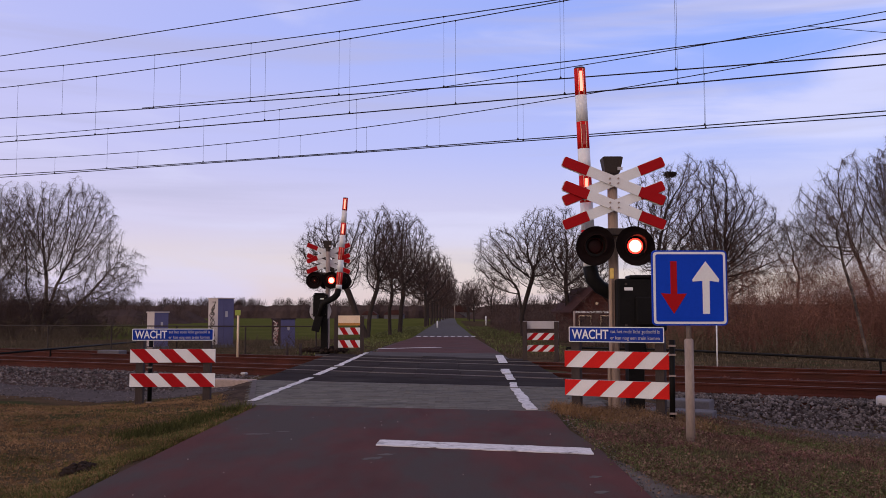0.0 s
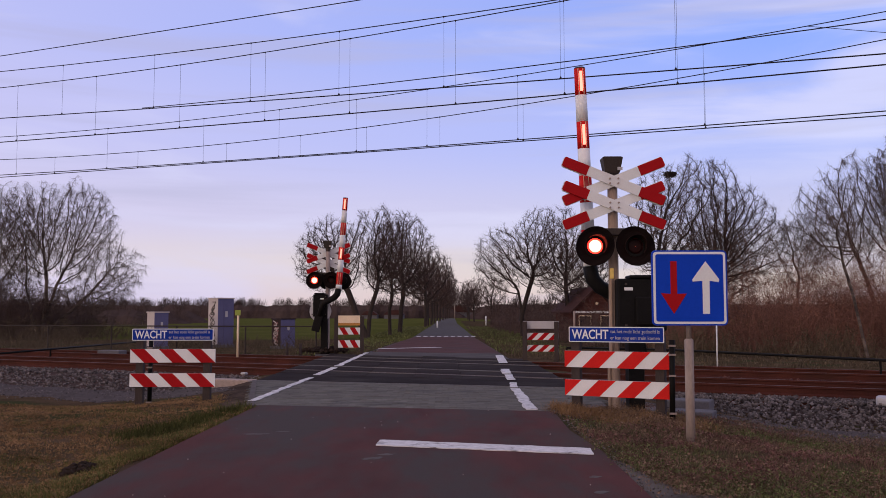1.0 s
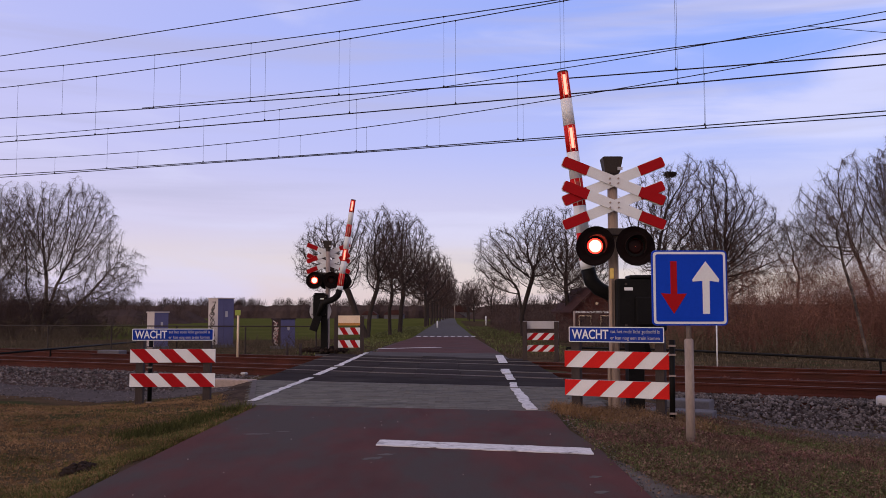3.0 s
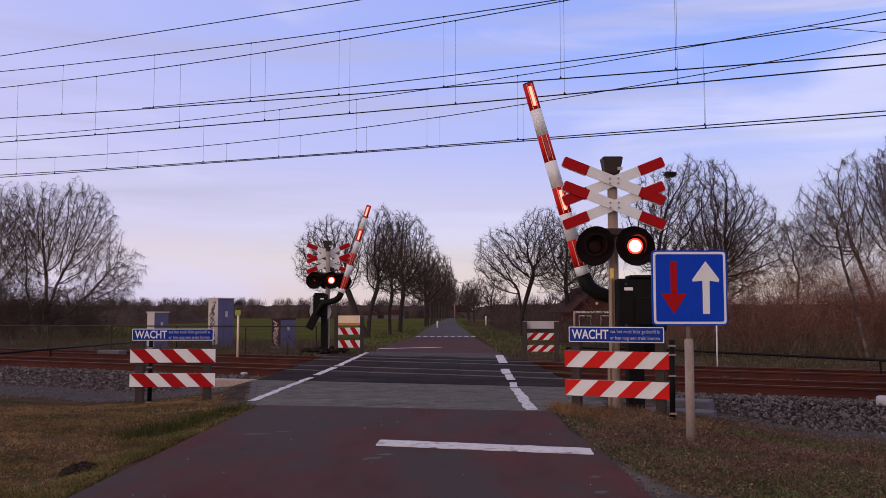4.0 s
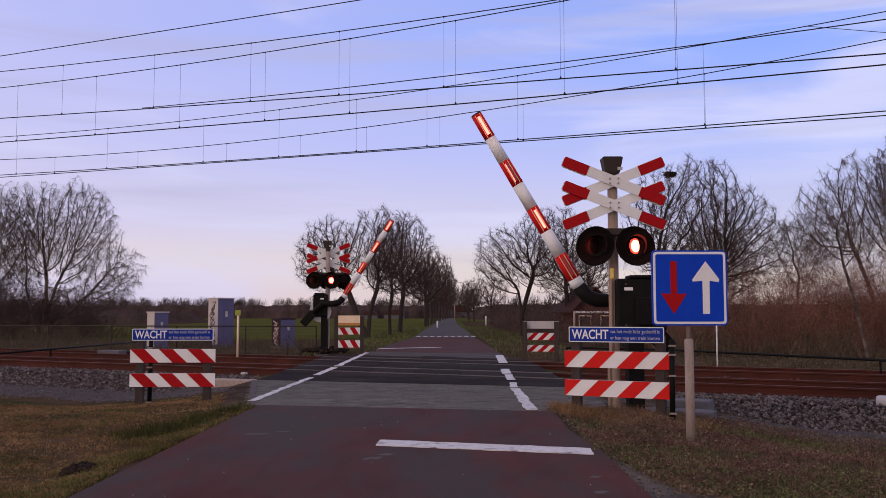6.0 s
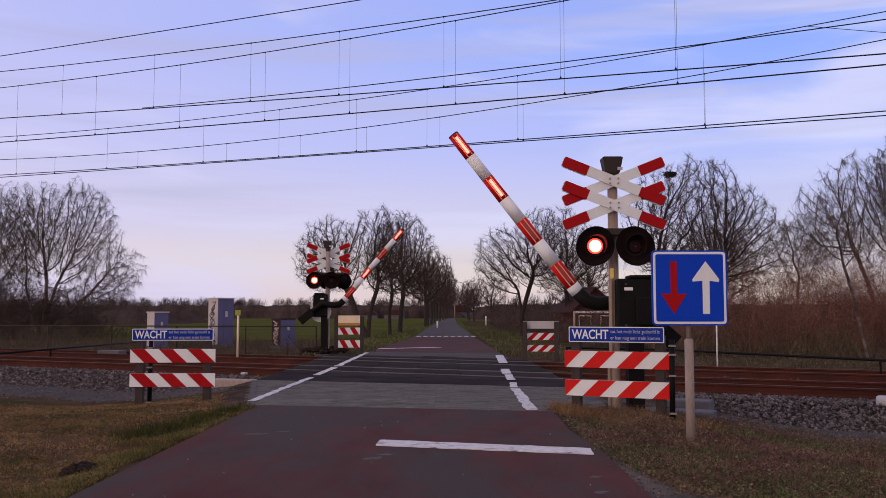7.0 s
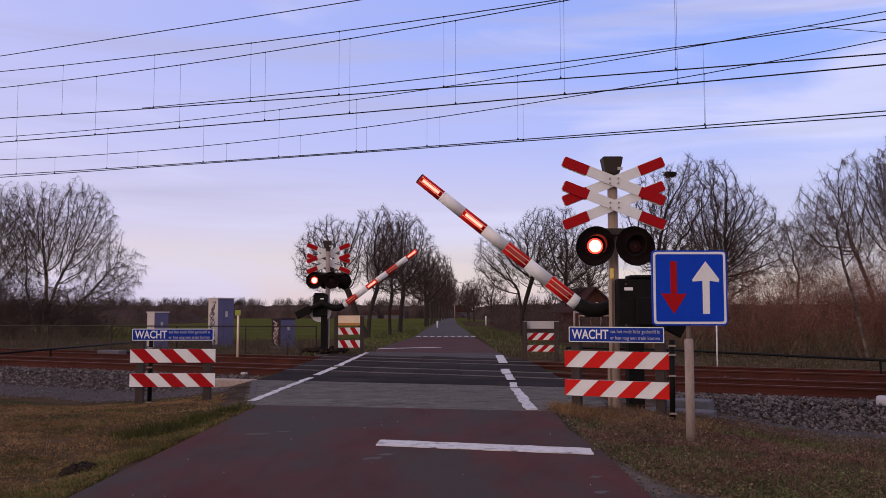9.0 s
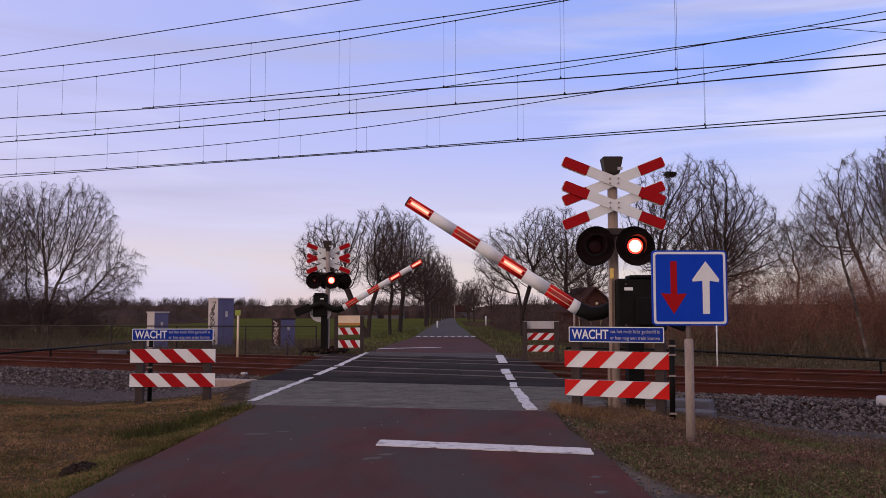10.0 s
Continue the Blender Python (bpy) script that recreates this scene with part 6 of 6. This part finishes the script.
build_weeds("tan_weeds", 91, 6500, east_part(0.45, 0.9, 3.0), 0.075, 0.0075, M["heather"], "tan withered weeds on the verge")
build_weeds("purple_weeds", 92, 4500, east_part(0.30, 1.1, 8.0), 0.075, 0.0075, M["weed_red"], "purplish withered weeds on the verge")
build_weeds("green_weeds", 93, 5500, east_part(0.40, 0.8, 13.0), 0.07, 0.0075, M["grass_dull"], "low green weeds on the verge")
build_weeds("fence_weeds", 94, 1500, fence_foot, 0.12, 0.008, M["heather"], "taller tan weeds round the fence posts", 16)
build_grass("withered_weeds", 85, 2200, fence_foot, 0.07, 0.17, 0.0045, M["grass_dry"], "withered brown grass round the fence posts", 0.8, 6)
build_grass("rough_grass_far", 86, 3200, far_verge, 0.04, 0.13, 0.02, M["scrub"], "rough withered grass beyond the tracks", 0.8, 4, 0.12)
build_grass("road_verge_grass", 87, 4500, road_verge, 0.04, 0.12, 0.03, M["grass_dull"], "green grass verge along the far road", 0.9, 4, 0.15)


# ---- small structures ----
def build_cabinet(x, y, z0, wl, wr, h, left, right, label, spray=0, seed=0, roof=True):
    """A cabinet seen on its corner: one pale face, one blue face."""
    c = thing("equipment_cabinet", pose(x, y, z0, 0, 0, 42), label, "cabinet", "equipment cabinets")
    bm = bmesh.new()
    box(bm, 0, wr, 0, wl, 0.06, h, 0.015)
    for f in bm.faces:
        f.material_index = 1 if abs(f.normal.x) < 0.5 else 0
    body = part("body", bm, [M[left], M[right]], c)
    bm = bmesh.new()
    box(bm, -0.03, wr + 0.03, -0.03, wl + 0.03, h, h + 0.05, 0.012)
    part("roof", bm, M["cab_white" if left != "cab_dark" else "cab_dark"], c, "flat cabinet roof")
    bm = bmesh.new()
    box(bm, -0.04, wr + 0.04, -0.04, wl + 0.04, -0.25, 0.08, 0.01)
    part("plinth", bm, M["concrete_grey"], c, "grey concrete plinth")
    bm = bmesh.new()
    box(bm, wr * 0.36, wr * 0.40, -0.02, 0.0, 0.15, h - 0.12)
    part("door_edge", bm, M["cab_blue"], body)
    bm = bmesh.new()
    box(bm, wr * 0.45, wr * 0.60, -0.03, 0.0, h * 0.62, h * 0.74, 0.006)
    part("vent", bm, M["grey_board"], body, "small pale vent")
    rng = random.Random(seed)
    for k in range(spray):
        zc = h * (0.14 + 0.76 * (k + 0.5) / spray)
        off, sz = rng.uniform(-0.12, 0.12), rng.uniform(0.75, 1.15)
        pts = [(-0.006, wl * (0.5 + off + 0.30 * sz * math.sin(a * 2.1 + k * 1.7) * rng.uniform(0.5, 1)), zc + h * 0.09 * sz * math.cos(a * 1.3 + k * 2.3)) for a in [i * 0.6 for i in range(8)]]
        pts = [(q[0], min(wl - 0.05, max(0.05, q[1])), min(h - 0.04, max(0.12, q[2]))) for q in pts]
        bm = bmesh.new()
        tube(bm, pts, rng.uniform(0.014, 0.026), 5)
        part("spray_scrawl", bm, M["spray" if left != "cab_dark" else ("spray_white", "spray_rose")[k % 2]], body, "sprayed scrawl")


build_cabinet(-9.92, 39.2, -0.15, 0.90, 0.78, 2.10, "cab_white", "cab_blue", "tall pale and violet-blue cabinet covered in black scrawls", 7, 1)
build_cabinet(-12.0, 37.0, -0.15, 0.72, 0.62, 1.48, "cab_white", "cab_blue", "low pale and blue cabinet beyond the tracks", 0, 2)
build_cabinet(-6.82, 37.4, -0.15, 0.72, 0.72, 1.20, "cab_dark", "cab_blue", "low dark and blue cabinet with pale scrawls", 11, 3)


def build_mesh_fence(points, z0, h, label, step=2.3):
    f = thing("mesh_fence", pose(0, 0, 0), label, "fence", "wire mesh fences")
    for (xa, ya), (xb, yb) in zip(points, points[1:]):
        L = math.hypot(xb - xa, yb - ya)
        n = max(1, round(L / step))
        for k in range(n + 1):
            t = k / n
            bm = bmesh.new()
            x, y = xa + (xb - xa) * t, ya + (yb - ya) * t
            tube(bm, [(x, y, z0 - 0.3), (x, y, z0 + h + 0.02)], 0.028, 8)
            part("fence_post", bm, M["dark_steel"], f)
        bm = bmesh.new()
        tube(bm, [(xa, ya, z0 + h), (xb, yb, z0 + h)], 0.022, 6)
        part("top_rail", bm, M["dark_steel"], f)
        V, Fc = [], []

        def wire(p, q):
            b = len(V)
            for w in (p, q):
                for o in ((0, 0, 0.0022), (0.002, 0, -0.0012), (-0.002, 0, -0.0012)):
                    V.append((w[0] + o[0], w[1] + o[1], w[2] + o[2]))
            for k in range(3):
                Fc.append((b + k, b + (k + 1) % 3, b + 3 + (k + 1) % 3, b + 3 + k))
        m = int(L / 0.09)
        for k in range(m):
            for s in (1, -1):
                t0, t1 = k / m, (k + s * h / 0.09 * 0.8) / m
                t1 = min(1, max(0, t1))
                wire((xa + (xb - xa) * t0, ya + (yb - ya) * t0, z0), (xa + (xb - xa) * t1, ya + (yb - ya) * t1, z0 + abs(t1 - t0) * m * 0.09 / 0.8))
        ob = raw("mesh", V, Fc, M["dark_steel"], f)
        tagged(ob, "thin diamond wire mesh", kind="stuff")


build_mesh_fence([(-19.5, 33.6), (-9.5, 31.8), (-4.4, 30.9)], -0.12, 0.97, "dark wire mesh fence behind the tracks")


def build_pipe_rail(points, r, label):
    t = thing("pipe_rail", pose(0, 0, 0), label, "railing", "pipe rails")
    bm = bmesh.new()
    tube(bm, points, r, 10)
    part("rail_pipe", bm, M["black"], t, "", True)
    for k, p in enumerate(points):
        bm = bmesh.new()
        tube(bm, [(p[0], p[1], -0.6), (p[0], p[1], p[2])], r * 0.8, 8)
        part("support", bm, M["black"], t)


build_pipe_rail([(3.6, 25.9, 0.30), (6.3, 25.0, 0.28), (9.6, 19.6, 0.27), (11.2, 17.0, 0.26)], 0.032, "thick dark pipe rail along the railway")
build_pipe_rail([(-13.3, 24.5, 0.10), (-13.2, 30.0, 0.10), (-12.95, 38.0, 0.10)], 0.034, "low dark pipe rail beside the tracks")


def pole_with_plate(x, y, z0, h, r, material, label, plate=None):
    t = thing("marker_pole", pose(x, y, z0), label, "pole")
    bm = bmesh.new()
    tube(bm, [(0, 0, -0.2), (0, 0, h), (0, 0, h + 0.02)], [r, r, r * 0.4], 10)
    part("shaft", bm, material, t, "", True)
    if plate:
        bm = bmesh.new()
        slab(bm, rounded(-plate, plate, h - plate * 1.6, h + plate * 0.4, 0.02), -r - 0.02, -r)
        part("plate", bm, M["yellow_green"], t, "yellow-green plate")


pole_with_plate(-6.47, 28.1, -0.05, 1.42, 0.034, M["cream"], "pale pole with a yellow-green plate beyond the tracks", 0.085)
pole_with_plate(6.85, 22.3, -0.2, 1.22, 0.018, M["white"], "thin white pole beside the track")
pole_with_plate(-5.0, 28.6, -0.05, 0.40, 0.045, M["wood_post"], "short brown stake beyond the tracks")
pole_with_plate(-4.62, 28.9, -0.05, 0.36, 0.045, M["wood_post"], "short brown stake beyond the tracks")
pole_with_plate(-0.53, 83, 0.0, 0.62, 0.07, M["white"], "white roadside delineator post")
pole_with_plate(5.2, 108, 0.0, 1.0, 0.09, M["white"], "white roadside delineator post")
pole_with_plate(3.3, 250, 0.0, 5.5, 0.12, M["galv"], "tall grey pole at the road's end")
pole_with_plate(5.9, 40, -0.1, 1.5, 0.05, M["galv"], "grey steel pole beside the road")


def block(name, x, y, z, sx, sy, sz, turn, material, label, category, bevel=0.02):
    bm = bmesh.new()
    box(bm, -sx / 2, sx / 2, -sy / 2, sy / 2, 0, sz, bevel)
    ob = link_bm(name, bm, material)
    ob.matrix_basis = pose(x, y, z, 0, 0, turn)
    return tagged(ob, label, category)


block("concrete_kerb_block", -4.12, 17.5, -0.19, 0.95, 0.30, 0.20, -22, M["concrete"], "pinkish concrete block at the deck's edge", "kerb")
block("cable_duct", 3.85, 14.0, -0.27, 0.68, 0.45, 0.22, -26, M["concrete_grey"], "grey concrete cable duct beside the track", "cable duct")
block("cable_duct", 3.6, 12.9, -0.30, 0.6, 0.4, 0.2, -26, M["concrete_grey"], "grey concrete cable duct beside the track", "cable duct")
block("track_box", 7.46, 14.35, -0.20, 0.95, 0.45, 0.15, -26, M["grey_board"], "pale flat box lying on the ballast", "track box", 0.05)
block("track_sensor", -4.47, 20.1, -0.08, 0.13, 0.12, 0.05, -26, M["grey_board"], "small white sensor between the rails", "sensor", 0.02)
block("cable_box", -11.2, 30.2, -0.1, 0.9, 0.4, 0.16, -20, M["concrete_grey"], "low grey cable box beyond the tracks", "cable duct")


def build_mound():
    """A molehill: dark crumbly earth."""
    rng = random.Random(14)
    bm = bmesh.new()
    for k in range(150):
        a, r = rng.uniform(0, 6.28), rng.random() ** 0.6
        c = Vector((math.cos(a) * r * 0.20, math.sin(a) * r * 0.32, 0.085 * (1 - r * r) * rng.uniform(0.6, 1.1)))
        g = bmesh.ops.create_icosphere(bm, subdivisions=1, radius=rng.uniform(0.018, 0.042))
        for w in g["verts"]:
            w.co = c + w.co * rng.uniform(0.75, 1.2)
    ob = link_bm("earth_mound", bm, M["soil"])
    ob.matrix_basis = pose(-3.13, 7.8, height(-3.13, 7.8) - 0.01, 0, 0, 20) @ Matrix.Diagonal((0.85, 0.8, 0.8, 1))
    tagged(ob, "dark heap of bare earth in dry grass", "earth mound", kind="stuff")


build_mound()


def build_kerb():
    """A flush concrete band along the paving's west edge."""
    bm = bmesh.new()
    pts = [(-2.70 - max(0.0, y - 12.6) * 0.20, y) for y in (12.62, 13.6, 14.6, 15.6, 16.6, 17.25)]
    for (xa, ya), (xb, yb) in zip(pts, pts[1:]):
        sheet(bm, [(xa - 0.05, ya + 0.01), (xa + 0.04, ya + 0.01), (xb + 0.04, yb - 0.01), (xb - 0.05, yb - 0.01)], -0.15, 0.004)
    tagged(link_bm("kerb", bm, M["joint"]), "flush dark grey concrete kerb beside the paving", "kerb", kind="structure")


build_kerb()


def build_gravel_edges():
    """Crumbled road edge: small stones beside the asphalt."""
    def edge(rng):
        y = rng.uniform(5, 12)
        x = road_right(y) - 0.03 + abs(rng.normal(0, 0.16))
        return Vector((x, y, height(x, y) + 0.012))
    scatter_stones("road_edge_gravel", 350, edge, 0.010, M["stone"], "loose gravel along the road edge", 6)

    def footing(rng):
        a, r = rng.uniform(0, 6.28), rng.uniform(0.15, 0.75)
        return Vector((-3.95 + math.cos(a) * r, 29.9 + math.sin(a) * r, 0.05 + rng.uniform(0, 0.14) * (1 - r)))
    scatter_stones("footing_rubble", 220, footing, 0.075, M["soil"], "dark rubble round the signal's foot", 7)


build_gravel_edges()


def build_shed():
    s = thing("brick_shed", pose(8.55, 50, -0.15, 0, 0, 8), "dark red brick shed with a tiled gable roof", "shed")
    w, dp, e, a = 1.2, 4.0, 1.62, 2.85
    bm = bmesh.new()
    slab(bm, [(-w, 0), (w, 0), (w, e), (0, a), (-w, e)], 0, dp)
    wall = part("wall", bm, M["wall_brick"], s, "dark red brick wall")
    for sx in (-1, 1):
        bm = bmesh.new()
        slab(bm, [(0, a + 0.02), (sx * (w + 0.25), e - 0.16), (sx * (w + 0.25), e - 0.06), (0, a + 0.13)], -0.2, dp + 0.2)
        part("roof", bm, M["roof_tile"], s, "dark red tiled roof")
    bm = bmesh.new()
    box(bm, -w, w, -0.05, -0.002, e - 0.14, e - 0.02)
    part("fascia", bm, M["white"], s, "white fascia board")
    for x0, x1, z0, z1 in ((-0.9, -0.3, 0.7, 1.3), (0.35, 0.9, 0.7, 1.3)):
        bm = bmesh.new()
        box(bm, x0 - 0.06, x1 + 0.06, -0.05, -0.002, z0 - 0.06, z1 + 0.06)
        fr = part("window_frame", bm, M["cream"], wall, "pale window frame")
        bm = bmesh.new()
        box(bm, x0, x1, -0.06, -0.045, z0, z1)
        part("pane", bm, M["glass_dark"], fr)
    bm = bmesh.new()
    box(bm, 0.02, 0.17, -0.12, -0.002, 1.95, 2.08, 0.03)
    part("wall_lamp", bm, M["cream"], wall, "small pale wall lamp")


build_shed()


def build_farm(x, y, w, h, label, wall="concrete_grey"):
    f = thing("farm_building", pose(x, y, -0.3), label, "building", "far farm buildings")
    bm = bmesh.new()
    box(bm, -w / 2, w / 2, 0, 10, 0, h * 0.5)
    part("wall", bm, M[wall], f, "pale wall")
    bm = bmesh.new()
    for pts in ([(-w / 2 - 0.3, h * 0.48), (w / 2 + 0.3, h * 0.48), (w / 2 - 1.5, h), (-w / 2 + 1.5, h)],):
        slab(bm, pts, -0.3, 10.3)
    part("roof", bm, M["roof_tile"], f, "dark roof")


build_farm(-15.5, 280, 6, 2.8, "low far farm building with a dark roof")
build_farm(-24, 290, 5, 2.6, "low far farm building with a dark roof")
build_farm(6.0, 300, 8, 4.5, "far grey house at the road's end", "concrete_grey")


# ---- paving bricks (last: many small pieces) ----
def build_bricks():
    pavement = bpy.data.objects["pavement"]
    lx, ly, lz = 0.204, 0.100, 0.05
    bm = bmesh.new()
    box(bm, -lx / 2 + 0.003, lx / 2 - 0.003, -ly / 2 + 0.003, ly / 2 - 0.003, -lz, 0.0, 0.004)
    for f in [f for f in bm.faces if f.normal.z < -0.9]:
        bm.faces.remove(f)
    me = bpy.data.meshes.new("brick")
    bm.to_mesh(me)
    bm.free()
    me.materials.append(M["brick_grey"])
    rng = random.Random(9)
    V, Fc, made = [], [], 0
    row = 0
    y = 11.7
    while y < 18.0:
        x = -4.4 + (row % 2) * lx / 2
        while x < 2.7:
            yr, yd = on_edge(EDGE_RED, x), on_edge(EDGE_DECK, x)
            left = -2.72 - max(0.0, (y - 12.6)) * 0.20
            right = 1.48 + max(0.0, (y - 12.1)) * 0.9
            if yr + 0.05 < y < yd - 0.05 and left < x < min(right, 2.35):
                z = -0.002 + rng.uniform(-0.003, 0.003)
                if made < 300:
                    ob = new("brick", me)
                    ob.parent = pavement
                    ob.matrix_basis = pose(x, y, z, rng.uniform(-0.8, 0.8), rng.uniform(-0.8, 0.8), rng.uniform(-0.6, 0.6))
                    made += 1
                else:
                    b = len(V)
                    for sx, sy in ((-1, -1), (1, -1), (1, 1), (-1, 1)):
                        V.append((x + sx * (lx / 2 - 0.007), y + sy * (ly / 2 - 0.007), z))
                    for sx, sy in ((-1, -1), (1, -1), (1, 1), (-1, 1)):
                        V.append((x + sx * (lx / 2 - 0.003), y + sy * (ly / 2 - 0.003), z - 0.03))
                    Fc.append((b, b + 1, b + 2, b + 3))
                    for k in range(4):
                        Fc.append((b + 4 + k, b + 4 + (k + 1) % 4, b + (k + 1) % 4, b + k))
            x += lx
        y += ly
        row += 1
    ob = raw("brick_field", V, Fc, M["brick_grey"], pavement)
    tagged(ob, "grey paving bricks", kind="stuff")


build_bricks()


# ---- what moves ----
def motions():
    # the booms sink
    falls = [(0.0, 2.3), (2.45, 2.3), (2.7, 3.6), (3.2, 8.6), (3.8, 13.9), (4.5, 19.5), (5.5, 26.6), (6.8, 36.5), (7.5, 41.3), (8.2, 46.2), (9.0, 51.4), (9.5, 54.6), (10.0, 57.6)]
    for arm, p, side in ARMS:
        extra = 0.0 if side < 0 else 1.6
        walk(arm, [(t, pose(*p, 0, side * (a + extra), 0)) for t, a in falls])
    # flashing: spells in which the west lamps burn; the east lamps burn in the rest
    spells = [(0.25, 0.55), (0.90, 1.15), (1.55, 1.85), (2.25, 2.42), (2.87, 3.15), (3.50, 3.75), (4.15, 4.37), (4.76, 5.05), (5.45, 5.75),
              (6.10, 6.40), (6.76, 7.05), (7.45, 7.75), (8.12, 8.35), (8.75, 9.05), (9.43, 9.72)]
    turns = [t for pair in spells for t in pair]

    def flash(ob, p, phase, lit_first):
        a = 0 if lit_first else 180
        rows = [(0.0, a)]
        for t in turns:
            for k in range(4):
                rows.append((t - 0.05 + k / 30, a + 60 * k))
            a += 180
        rows.append((10.0, a))
        walk(ob, [(t, pose(*p, 0, 0, q)) for t, q in rows])

    for ob, p, phase in LENS:
        flash(ob, p, phase, phase == 1)
    for ob, p, phase in STRIPS:
        if phase in (0, 1):
            flash(ob, p, phase, phase == 1)
        else:
            ob.matrix_basis = pose(*p, 0, 0, 0 if phase == 2 else 180)


motions()
